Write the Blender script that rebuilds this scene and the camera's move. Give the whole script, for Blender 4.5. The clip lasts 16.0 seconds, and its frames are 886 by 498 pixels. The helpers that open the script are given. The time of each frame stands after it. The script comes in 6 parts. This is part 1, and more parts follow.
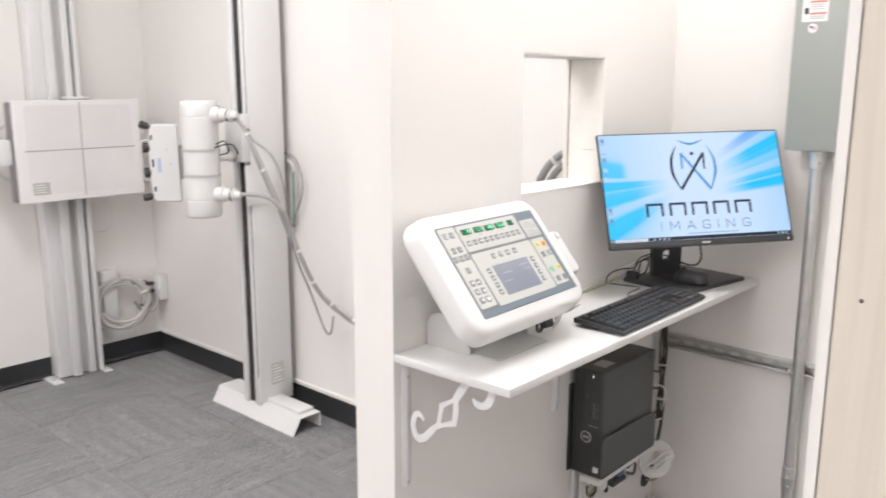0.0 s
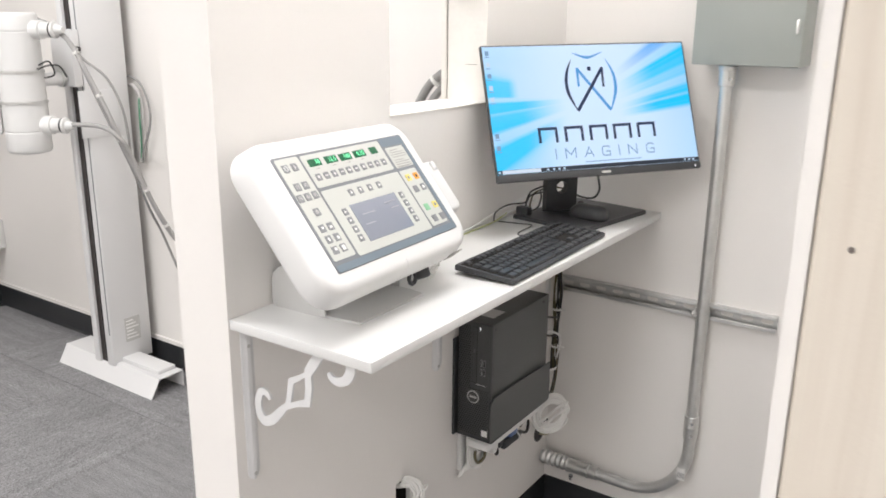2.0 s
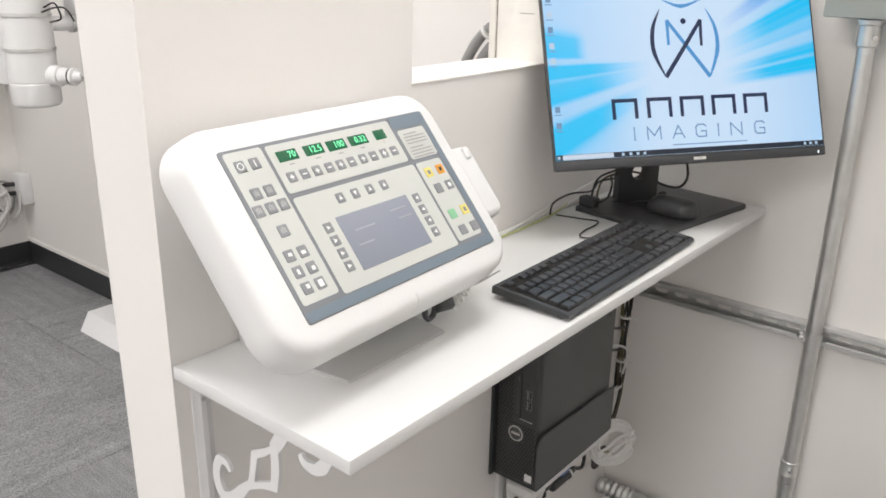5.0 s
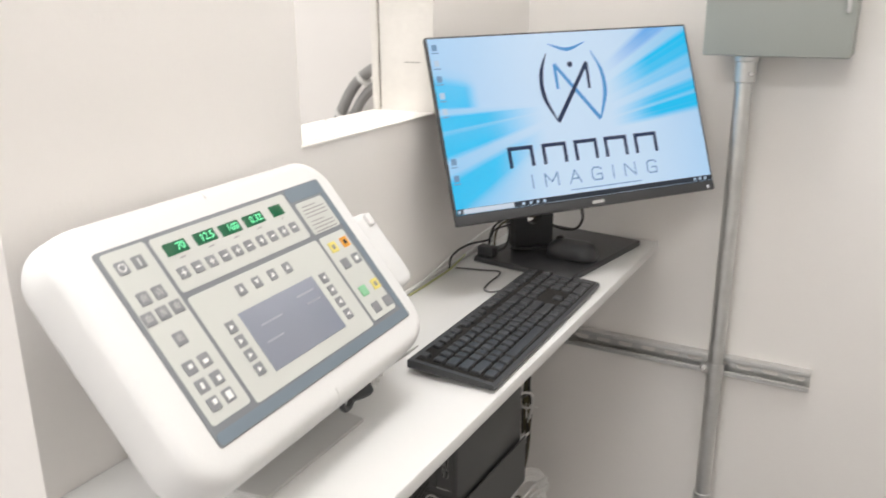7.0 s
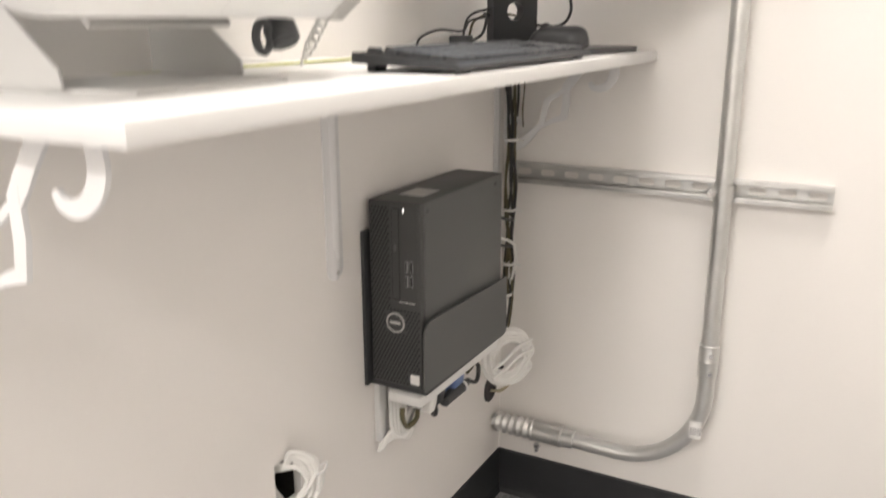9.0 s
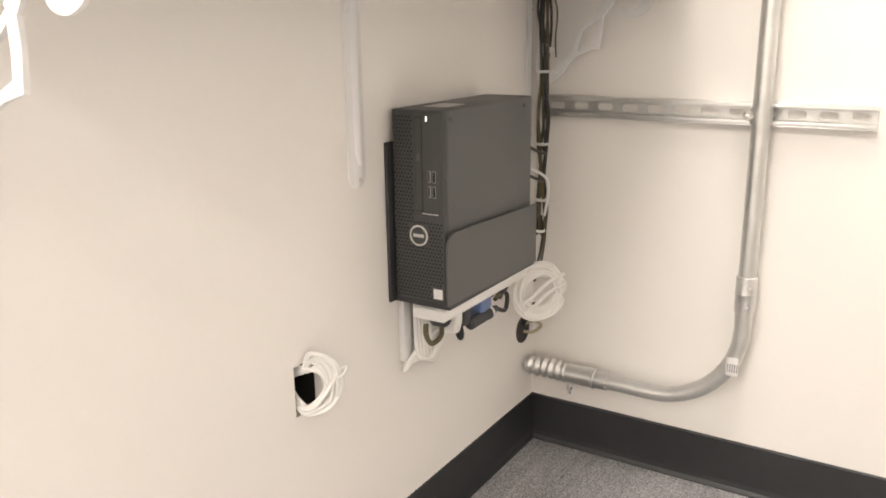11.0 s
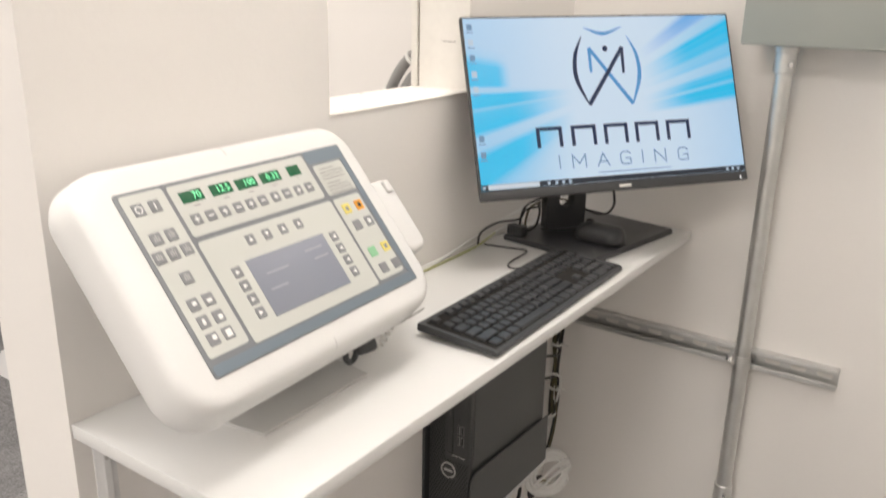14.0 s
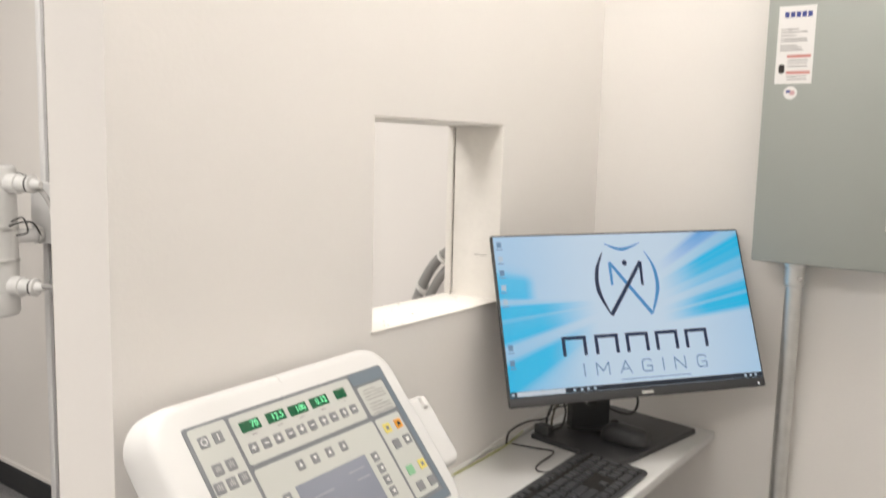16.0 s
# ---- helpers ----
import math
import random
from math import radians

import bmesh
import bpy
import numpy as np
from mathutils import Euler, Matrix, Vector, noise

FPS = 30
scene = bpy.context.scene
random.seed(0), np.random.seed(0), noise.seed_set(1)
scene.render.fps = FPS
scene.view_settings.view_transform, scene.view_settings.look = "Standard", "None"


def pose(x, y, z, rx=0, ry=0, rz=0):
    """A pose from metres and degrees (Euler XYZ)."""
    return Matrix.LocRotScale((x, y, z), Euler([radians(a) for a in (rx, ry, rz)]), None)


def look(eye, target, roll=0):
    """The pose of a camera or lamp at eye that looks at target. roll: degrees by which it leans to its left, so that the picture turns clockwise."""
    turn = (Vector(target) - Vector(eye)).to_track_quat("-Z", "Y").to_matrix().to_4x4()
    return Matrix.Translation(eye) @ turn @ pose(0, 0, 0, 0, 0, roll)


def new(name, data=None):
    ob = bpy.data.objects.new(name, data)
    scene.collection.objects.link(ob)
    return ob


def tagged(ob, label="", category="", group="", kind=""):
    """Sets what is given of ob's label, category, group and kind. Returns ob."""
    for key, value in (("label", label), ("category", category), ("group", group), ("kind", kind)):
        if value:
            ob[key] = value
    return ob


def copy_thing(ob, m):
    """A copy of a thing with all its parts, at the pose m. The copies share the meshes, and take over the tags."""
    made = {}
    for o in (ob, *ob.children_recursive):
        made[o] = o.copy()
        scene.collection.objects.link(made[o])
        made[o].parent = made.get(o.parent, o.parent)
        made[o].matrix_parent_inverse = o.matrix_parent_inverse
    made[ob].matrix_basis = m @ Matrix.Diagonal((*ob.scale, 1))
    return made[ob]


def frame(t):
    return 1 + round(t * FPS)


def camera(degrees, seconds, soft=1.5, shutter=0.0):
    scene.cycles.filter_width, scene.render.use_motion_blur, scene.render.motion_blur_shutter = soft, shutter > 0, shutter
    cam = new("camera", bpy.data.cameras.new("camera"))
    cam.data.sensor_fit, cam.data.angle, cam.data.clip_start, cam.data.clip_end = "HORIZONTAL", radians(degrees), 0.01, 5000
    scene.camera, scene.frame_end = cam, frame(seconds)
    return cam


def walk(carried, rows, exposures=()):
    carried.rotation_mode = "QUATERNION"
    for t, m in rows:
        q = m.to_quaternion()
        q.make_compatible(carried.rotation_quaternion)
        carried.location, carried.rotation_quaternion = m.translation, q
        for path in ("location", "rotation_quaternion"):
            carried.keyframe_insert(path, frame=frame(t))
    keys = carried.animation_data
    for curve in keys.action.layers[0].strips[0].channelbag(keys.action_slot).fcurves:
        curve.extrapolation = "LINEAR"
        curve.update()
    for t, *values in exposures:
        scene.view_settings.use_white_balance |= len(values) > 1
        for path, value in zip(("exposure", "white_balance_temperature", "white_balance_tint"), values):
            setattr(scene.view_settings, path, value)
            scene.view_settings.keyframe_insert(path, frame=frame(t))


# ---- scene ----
cam = camera(57.2, 16.0, soft=1.7, shutter=0.5)
PATH = [
    (0, (0.042, 0.041, 1.543), (-1.269, 1.5, 1.152), 0.1),
    (0.5, (0.024, 0.06, 1.531), (-1.169, 1.624, 1.165), -0.7),
    (1, (0.005, 0.07, 1.527), (-1.092, 1.692, 1.12), -1.4),
    (1.5, (-0.045, 0.161, 1.499), (-1.107, 1.786, 1.022), -0.7),
    (2, (-0.12, 0.341, 1.475), (-1.203, 1.931, 0.931), 0.6),
    (2.5, (-0.232, 0.48, 1.458), (-1.324, 2.055, 0.883), 0.5),
    (3, (-0.358, 0.583, 1.462), (-1.412, 2.181, 0.881), -0.3),
    (3.5, (-0.352, 0.669, 1.455), (-1.408, 2.249, 0.831), 0.5),
    (4, (-0.32, 0.692, 1.46), (-1.486, 2.178, 0.802), 0.9),
    (4.2, (-0.318, 0.697, 1.459), (-1.516, 2.156, 0.8), 0.8),
    (6.3, (-0.329, 0.728, 1.461), (-1.474, 2.222, 0.786), 0.9),
    (6.5, (-0.347, 0.737, 1.462), (-1.47, 2.259, 0.813), 0.4),
    (7, (-0.424, 0.758, 1.484), (-1.353, 2.425, 0.888), -0.4),
    (7.5, (-0.469, 0.748, 1.49), (-1.292, 2.478, 0.914), -0.2),
    (8, (-0.461, 0.787, 1.455), (-1.257, 2.506, 0.813), -0.1),
    (8.5, (-0.437, 0.857, 1.268), (-1.257, 2.528, 0.538), 0.4),
    (9, (-0.442, 0.865, 1.045), (-1.357, 2.559, 0.506), -0.2),
    (9.5, (-0.432, 0.869, 0.923), (-1.389, 2.55, 0.417), -0.5),
    (9.7, (-0.422, 0.868, 0.925), (-1.384, 2.539, 0.393), -0.1),
    (12, (-0.384, 0.864, 0.894), (-1.453, 2.476, 0.385), -1.7),
    (12.5, (-0.381, 0.858, 0.909), (-1.45, 2.474, 0.415), -1.6),
    (13, (-0.411, 0.865, 1.113), (-1.453, 2.47, 0.532), -1.1),
    (13.5, (-0.374, 0.809, 1.349), (-1.404, 2.381, 0.666), 0.1),
    (14, (-0.331, 0.756, 1.468), (-1.404, 2.327, 0.851), 1.2),
    (14.5, (-0.322, 0.732, 1.502), (-1.422, 2.307, 0.945), 2.0),
    (15, (-0.315, 0.728, 1.52), (-1.419, 2.314, 1.004), 2.1),
    (15.5, (-0.311, 0.712, 1.556), (-1.441, 2.314, 1.165), 2.0),
    (16, (-0.307, 0.687, 1.575), (-1.478, 2.289, 1.33), 1.5),
]
EXPOSURES = [(0.0, -0.22, 6050, 12), (0.7, -0.25, 6050, 12), (1.1, -0.22, 6050, 12), (1.5, -0.13, 6050, 11), (3.0, -0.27, 6050, 10), (3.5, -0.32, 6050, 10), (6.5, -0.34, 6120, 10), (7.5, -0.42, 6230, 10), (8.2, -0.42, 6350, 11), (9.0, 0.31, 6450, 11),
             (9.7, 0.68, 6700, 12), (12.5, 0.69, 6800, 11), (13.0, 0.54, 6720, 14), (13.6, -0.12, 6600, 12), (14.5, -0.54, 6450, 11), (15.0, -0.47, 6440, 11), (15.5, -0.50, 6420, 10), (16.0, -0.60, 6430, 10)]
walk(cam, [(t, look(eye, target, roll)) for t, eye, target, roll in PATH], EXPOSURES)

# ---- light ----
world = bpy.data.worlds.new("world")
world.use_nodes = True
world.node_tree.nodes["Background"].inputs[0].default_value = (0.9, 0.95, 1.0, 1)
world.node_tree.nodes["Background"].inputs[1].default_value = 0.3
scene.world = world
# unseen ceiling, its height chosen to spread light more evenly down the walls
CEILING = 3.30
# no fixture is seen: lamps added, places and watts set to balance the walls
LIGHTS = [(-2.25, 0.95, 48, 0), (-0.56, 1.62, 30, 90), (-0.75, -1.6, 68, 0), (-2.7, -1.9, 50, 0), (1.15, 1.45, 24, 0), (1.25, -1.6, 12, 0)]  # x, y, watts, turn
for lx, ly, watts, turn in LIGHTS:
    lamp = bpy.data.lights.new("assumed_ceiling_lamp", "AREA")
    lamp.shape, lamp.size, lamp.size_y, lamp.energy = "RECTANGLE", 1.16, 0.56, watts
    lamp.color = (1.0, 0.955, 0.90)
    new("assumed_ceiling_lamp", lamp).matrix_world = pose(lx, ly, CEILING - 0.02, 0, 0, turn)


# ---- materials ----
def material(name, colour, rough=0.5, metal=0.0, grain=0.0, scale=60.0, bump=0.0, vary=0.05, blotch=3.0, coat=0.0, per_object=0.0):
    """A surface with fine grain and broad blotches in colour, roughness and relief."""
    m = bpy.data.materials.new(name)
    m.use_nodes = True
    nt = m.node_tree
    bsdf = nt.nodes["Principled BSDF"]
    bsdf.inputs["Roughness"].default_value = rough
    bsdf.inputs["Metallic"].default_value = metal
    bsdf.inputs["Coat Weight"].default_value = coat
    tc = nt.nodes.new("ShaderNodeTexCoord")
    fine = nt.nodes.new("ShaderNodeTexNoise")
    fine.inputs["Scale"].default_value, fine.inputs["Detail"].default_value = scale, 4.0
    broad = nt.nodes.new("ShaderNodeTexNoise")
    broad.inputs["Scale"].default_value, broad.inputs["Detail"].default_value = blotch, 3.0
    for n in (fine, broad):
        nt.links.new(tc.outputs["Object"], n.inputs["Vector"])
    total = nt.nodes.new("ShaderNodeMath")
    total.operation = "MULTIPLY_ADD"
    nt.links.new(fine.outputs["Fac"], total.inputs[0])
    total.inputs[1].default_value = grain
    nt.links.new(broad.outputs["Fac"], total.inputs[2])
    ramp = nt.nodes.new("ShaderNodeMapRange")
    ramp.inputs["From Min"].default_value, ramp.inputs["From Max"].default_value = 0.3, 0.7 + grain
    ramp.inputs["To Min"].default_value, ramp.inputs["To Max"].default_value = 1 - vary, 1 + vary
    nt.links.new(total.outputs[0], ramp.inputs["Value"])
    hsv = nt.nodes.new("ShaderNodeHueSaturation")
    hsv.inputs["Color"].default_value = (*colour, 1)
    if per_object:
        info = nt.nodes.new("ShaderNodeObjectInfo")
        spread = nt.nodes.new("ShaderNodeMapRange")
        spread.inputs["To Min"].default_value, spread.inputs["To Max"].default_value = 1 - per_object, 1 + per_object
        nt.links.new(info.outputs["Random"], spread.inputs["Value"])
        both = nt.nodes.new("ShaderNodeMath")
        both.operation = "MULTIPLY"
        nt.links.new(ramp.outputs[0], both.inputs[0])
        nt.links.new(spread.outputs[0], both.inputs[1])
        nt.links.new(both.outputs[0], hsv.inputs["Value"])
    else:
        nt.links.new(ramp.outputs[0], hsv.inputs["Value"])
    nt.links.new(hsv.outputs[0], bsdf.inputs["Base Color"])
    if bump:
        b = nt.nodes.new("ShaderNodeBump")
        b.inputs["Strength"].default_value, b.inputs["Distance"].default_value = 1.0, bump
        nt.links.new(fine.outputs["Fac"], b.inputs["Height"])
        nt.links.new(b.outputs[0], bsdf.inputs["Normal"])
    return m


def glow(name, colour, strength, rough=0.3):
    m = material(name, [c * 0.05 for c in colour], rough)
    bsdf = m.node_tree.nodes["Principled BSDF"]
    bsdf.inputs["Emission Color"].default_value = (*colour, 1)
    bsdf.inputs["Emission Strength"].default_value = strength
    return m


def wood_material():
    """Pale pine with long grain, faint knots and paint smears."""
    m = material("raw_pine", (0.74, 0.60, 0.44), 0.75, vary=0.05, blotch=5.0, scale=200, bump=0.0003)
    nt = m.node_tree
    bsdf = nt.nodes["Principled BSDF"]
    tc = nt.nodes.new("ShaderNodeTexCoord")
    mp = nt.nodes.new("ShaderNodeMapping")
    mp.inputs["Scale"].default_value = (60, 60, 2.2)
    n = nt.nodes.new("ShaderNodeTexNoise")
    n.inputs["Scale"].default_value, n.inputs["Detail"].default_value, n.inputs["Distortion"].default_value = 1.0, 3.0, 0.6
    r = nt.nodes.new("ShaderNodeValToRGB")
    r.color_ramp.elements[0].color, r.color_ramp.elements[0].position = (0.68, 0.61, 0.52, 1), 0.25
    r.color_ramp.elements[1].color, r.color_ramp.elements[1].position = (0.74, 0.675, 0.585, 1), 0.6
    nt.links.new(tc.outputs["Object"], mp.inputs[0])
    nt.links.new(mp.outputs[0], n.inputs["Vector"])
    nt.links.new(n.outputs["Fac"], r.inputs[0])
    nt.links.new(r.outputs[0], bsdf.inputs["Base Color"])
    return m


def carpet_material():
    """Charcoal loop pile: speckled yarn in fine ribs, with faint longer streaks that differ from tile to tile."""
    m = bpy.data.materials.new("carpet")
    m.use_nodes = True
    nt = m.node_tree
    bsdf = nt.nodes["Principled BSDF"]
    bsdf.inputs["Roughness"].default_value = 0.95
    tc = nt.nodes.new("ShaderNodeTexCoord")
    info = nt.nodes.new("ShaderNodeObjectInfo")
    shift = nt.nodes.new("ShaderNodeVectorMath")
    nt.links.new(tc.outputs["Object"], shift.inputs[0])
    nt.links.new(info.outputs["Random"], shift.inputs[1])
    total = None
    for scale, low, high, amount in (((210, 330, 100), 0.30, 0.70, 0.50), ((16, 130, 1), 0.32, 0.68, 0.11), ((1.6, 26, 1), 0.34, 0.66, 0.085), ((5, 5, 1), 0.34, 0.66, 0.06)):
        mp = nt.nodes.new("ShaderNodeMapping")
        mp.inputs["Scale"].default_value = scale
        n = nt.nodes.new("ShaderNodeTexNoise")
        n.inputs["Scale"].default_value, n.inputs["Detail"].default_value = 1.0, 2.0
        r = nt.nodes.new("ShaderNodeMapRange")
        r.inputs["From Min"].default_value, r.inputs["From Max"].default_value = low, high
        r.inputs["To Min"].default_value, r.inputs["To Max"].default_value = 1 - amount, 1 + amount
        nt.links.new(shift.outputs[0], mp.inputs[0])
        nt.links.new(mp.outputs[0], n.inputs["Vector"])
        nt.links.new(n.outputs["Fac"], r.inputs["Value"])
        if total is None:
            total = r.outputs[0]
            b = nt.nodes.new("ShaderNodeBump")
            b.inputs["Distance"].default_value = 0.003
            nt.links.new(n.outputs["Fac"], b.inputs["Height"])
            nt.links.new(b.outputs[0], bsdf.inputs["Normal"])
        else:
            mul = nt.nodes.new("ShaderNodeMath")
            mul.operation = "MULTIPLY"
            nt.links.new(total, mul.inputs[0])
            nt.links.new(r.outputs[0], mul.inputs[1])
            total = mul.outputs[0]
    tile = nt.nodes.new("ShaderNodeMapRange")
    tile.inputs["To Min"].default_value, tile.inputs["To Max"].default_value = 0.95, 1.06
    nt.links.new(info.outputs["Random"], tile.inputs["Value"])
    mul = nt.nodes.new("ShaderNodeMath")
    mul.operation = "MULTIPLY"
    nt.links.new(total, mul.inputs[0])
    nt.links.new(tile.outputs[0], mul.inputs[1])
    total = mul.outputs[0]
    tone = nt.nodes.new("ShaderNodeVectorMath")
    tone.operation = "SCALE"
    tone.inputs[0].default_value = (0.248, 0.244, 0.249)
    nt.links.new(total, tone.inputs["Scale"])
    nt.links.new(tone.outputs[0], bsdf.inputs["Base Color"])
    return m


WALL = material("wall_paint", (0.84, 0.81, 0.775), 0.55, grain=0.3, scale=150, bump=0.0002, vary=0.025, blotch=1.2)
CUT = material("cut_plasterboard", (0.86, 0.83, 0.78), 0.85, grain=0.6, scale=90, bump=0.0012, vary=0.06, blotch=14)
CEIL = material("ceiling_paint", (0.88, 0.87, 0.85), 0.9, vary=0.03)
PINE = wood_material()
CARPET = carpet_material()
VINYL = material("black_vinyl", (0.028, 0.029, 0.031), 0.42, grain=0.5, scale=40, vary=0.25, blotch=6, bump=0.0003)
MELAMINE = material("white_melamine", (0.70, 0.695, 0.68), 0.38, vary=0.015, scale=120)
ABS = material("white_plastic", (0.72, 0.715, 0.70), 0.42, grain=0.4, scale=350, bump=0.0001, vary=0.012)
POWDER = material("white_powder_coat", (0.75, 0.745, 0.74), 0.42, grain=0.4, scale=300, bump=0.00015, vary=0.02)
PANELWHITE = material("detector_white", (0.83, 0.81, 0.80), 0.5, vary=0.02)
STANDGREY = material("stand_grey", (0.52, 0.515, 0.50), 0.5, vary=0.04, scale=200)
SEAM = material("moulding_joint", (0.55, 0.54, 0.53), 0.5)
GREYMETAL = material("light_grey_metal", (0.50, 0.49, 0.47), 0.5, vary=0.05, scale=200)
OVERLAY = material("overlay_beige_grey", (0.55, 0.56, 0.525), 0.45, vary=0.02, scale=300)
SLATE = material("overlay_slate", (0.165, 0.205, 0.245), 0.45, vary=0.04)
LINE = material("overlay_line", (0.19, 0.20, 0.215), 0.5)
BUTTON = material("button_grey", (0.235, 0.24, 0.25), 0.5, vary=0.05)
ICON = material("icon_white", (0.8, 0.8, 0.78), 0.5)
BUTTONY = material("button_yellow", (0.72, 0.62, 0.16), 0.5)
BUTTONG = material("button_green", (0.25, 0.52, 0.30), 0.5)
BUTTONO = glow("button_orange_lit", (1.0, 0.42, 0.04), 0.9)
LEDBACK = glow("led_window", (0.006, 0.17, 0.06), 0.85, 0.25)
LEDON = glow("led_digit", (0.22, 1.0, 0.45), 1.6)
LCD = material("lcd_glass", (0.25, 0.265, 0.32), 0.22, vary=0.03)
LCDTEXT = material("lcd_text", (0.29, 0.305, 0.36), 0.4)
BLACK = material("black_plastic", (0.042, 0.043, 0.045), 0.45, grain=0.5, scale=400, bump=0.0001, vary=0.1)
SATIN = material("satin_black", (0.04, 0.04, 0.042), 0.36, vary=0.08)
KEYCAP = material("keycap_black", (0.034, 0.035, 0.038), 0.4, vary=0.1, per_object=0.15)
PCSIDE = material("pc_steel", (0.088, 0.090, 0.087), 0.5, grain=0.5, scale=350, vary=0.06, bump=0.0001)
PCFRONT = material("pc_front", (0.050, 0.051, 0.050), 0.5, grain=0.5, scale=300, vary=0.1)
CHROME = material("chrome", (0.75, 0.75, 0.75), 0.18, 1.0)
GALV = material("galvanised_steel", (0.66, 0.66, 0.645), 0.34, 0.85, grain=0.7, scale=45, vary=0.16, blotch=10, bump=0.0001)
ENCLOSURE = material("enclosure_grey", (0.355, 0.378, 0.35), 0.45, grain=0.3, scale=250, bump=0.0001, vary=0.02)
PAPER = material("label_paper", (0.82, 0.81, 0.79), 0.6, vary=0.02)
INK = material("label_ink", (0.32, 0.31, 0.31), 0.7)
INKBLUE = material("label_blue", (0.06, 0.08, 0.28), 0.6)
INKRED = material("label_red", (0.60, 0.26, 0.24), 0.6)
WIREWHITE = material("white_cable", (0.78, 0.77, 0.74), 0.45, vary=0.04)
WIREGREY = material("grey_cable", (0.30, 0.295, 0.285), 0.45, vary=0.06)
WIRELIGHT = material("pale_grey_cable", (0.56, 0.54, 0.52), 0.45, vary=0.08)
WIREMID = material("mid_grey_cable", (0.38, 0.37, 0.36), 0.4, vary=0.08)
WIREDARK = material("black_cable", (0.025, 0.024, 0.022), 0.45, vary=0.15)
WIREBROWN = material("olive_cable", (0.10, 0.085, 0.04), 0.5, vary=0.15)
WIREYELLOW = material("yellow_cable", (0.52, 0.53, 0.22), 0.5)
WIREBEIGE = material("beige_cable", (0.40, 0.36, 0.24), 0.5)
PORT = material("port_grey", (0.22, 0.22, 0.22), 0.4)
WIREGREEN = material("green_cable", (0.10, 0.26, 0.16), 0.5)
RUBBER = material("dark_rubber", (0.05, 0.045, 0.045), 0.6, vary=0.1)
SLOT = material("slot_dark", (0.035, 0.028, 0.025), 0.7)
BLUEPLUG = material("blue_plug", (0.13, 0.20, 0.40), 0.35)
PIT = material("vent_pit", (0.014, 0.014, 0.015), 0.8)
VOID = material("hole_dark", (0.01, 0.008, 0.006), 0.9)
DIFFUSER = glow("diffuser", (1.0, 0.955, 0.90), 3.0)


# ---- mesh helpers ----
def thing(name, loc=(0, 0, 0), turn=0.0, label="", category="", group="", kind=""):
    ob = new(name)
    ob.matrix_world = pose(*loc, 0, 0, turn)
    ob.empty_display_size = 0.05
    return tagged(ob, label, category, group, kind)


def mesh_of(bm, name, mat, smooth=False, angle=35):
    bmesh.ops.recalc_face_normals(bm, faces=bm.faces)
    me = bpy.data.meshes.new(name)
    bm.to_mesh(me)
    bm.free()
    for m in (mat if isinstance(mat, (list, tuple)) else [mat]):
        me.materials.append(m)
    if smooth:
        me.shade_smooth()
        me.set_sharp_from_angle(angle=radians(angle))
    return me


def part(name, bm, mat, parent=None, label="", smooth=True, at=None, angle=35):
    """One mesh object from a bmesh, under a thing or a part."""
    ob = new(name, mesh_of(bm, name, mat, smooth, angle))
    ob.parent = parent
    if at is not None:
        ob.matrix_basis = at
    return tagged(ob, label)


def box(x0, x1, y0, y1, z0, z1, bevel=0.0, bm=None, segments=2):
    b = bmesh.new()
    bmesh.ops.create_cube(b, size=1.0, matrix=Matrix.LocRotScale(((x0 + x1) / 2, (y0 + y1) / 2, (z0 + z1) / 2), None, (abs(x1 - x0), abs(y1 - y0), abs(z1 - z0))))
    if bevel:
        bmesh.ops.bevel(b, geom=b.edges[:], offset=bevel, segments=segments, affect="EDGES", profile=0.5)
    return joined(b, bm)


def joined(b, bm):
    if bm is None:
        return b
    me = bpy.data.meshes.new("scratch")
    b.to_mesh(me)
    b.free()
    bm.from_mesh(me)
    bpy.data.meshes.remove(me)
    return bm


def loft(loops, bm=None, caps=(True, True)):
    bm = bm or bmesh.new()
    rows = [[bm.verts.new(p) for p in loop] for loop in loops]
    n = len(rows[0])
    for a, b in zip(rows, rows[1:]):
        for i in range(n):
            bm.faces.new((a[i], a[(i + 1) % n], b[(i + 1) % n], b[i]))
    if caps[0]:
        bm.faces.new(list(reversed(rows[0])))
    if caps[1]:
        bm.faces.new(rows[-1])
    return bm


def rounded(w, h, r, n=6):
    """A rounded rectangle round the origin, as 2D points."""
    r = max(min(r, w / 2 - 1e-5, h / 2 - 1e-5), 1e-5)
    out = []
    for cx, cy, a0 in ((w / 2 - r, h / 2 - r, 0), (r - w / 2, h / 2 - r, 90), (r - w / 2, r - h / 2, 180), (w / 2 - r, r - h / 2, 270)):
        for k in range(n + 1):
            a = radians(a0 + 90 * k / n)
            out.append((cx + r * math.cos(a), cy + r * math.sin(a)))
    return out


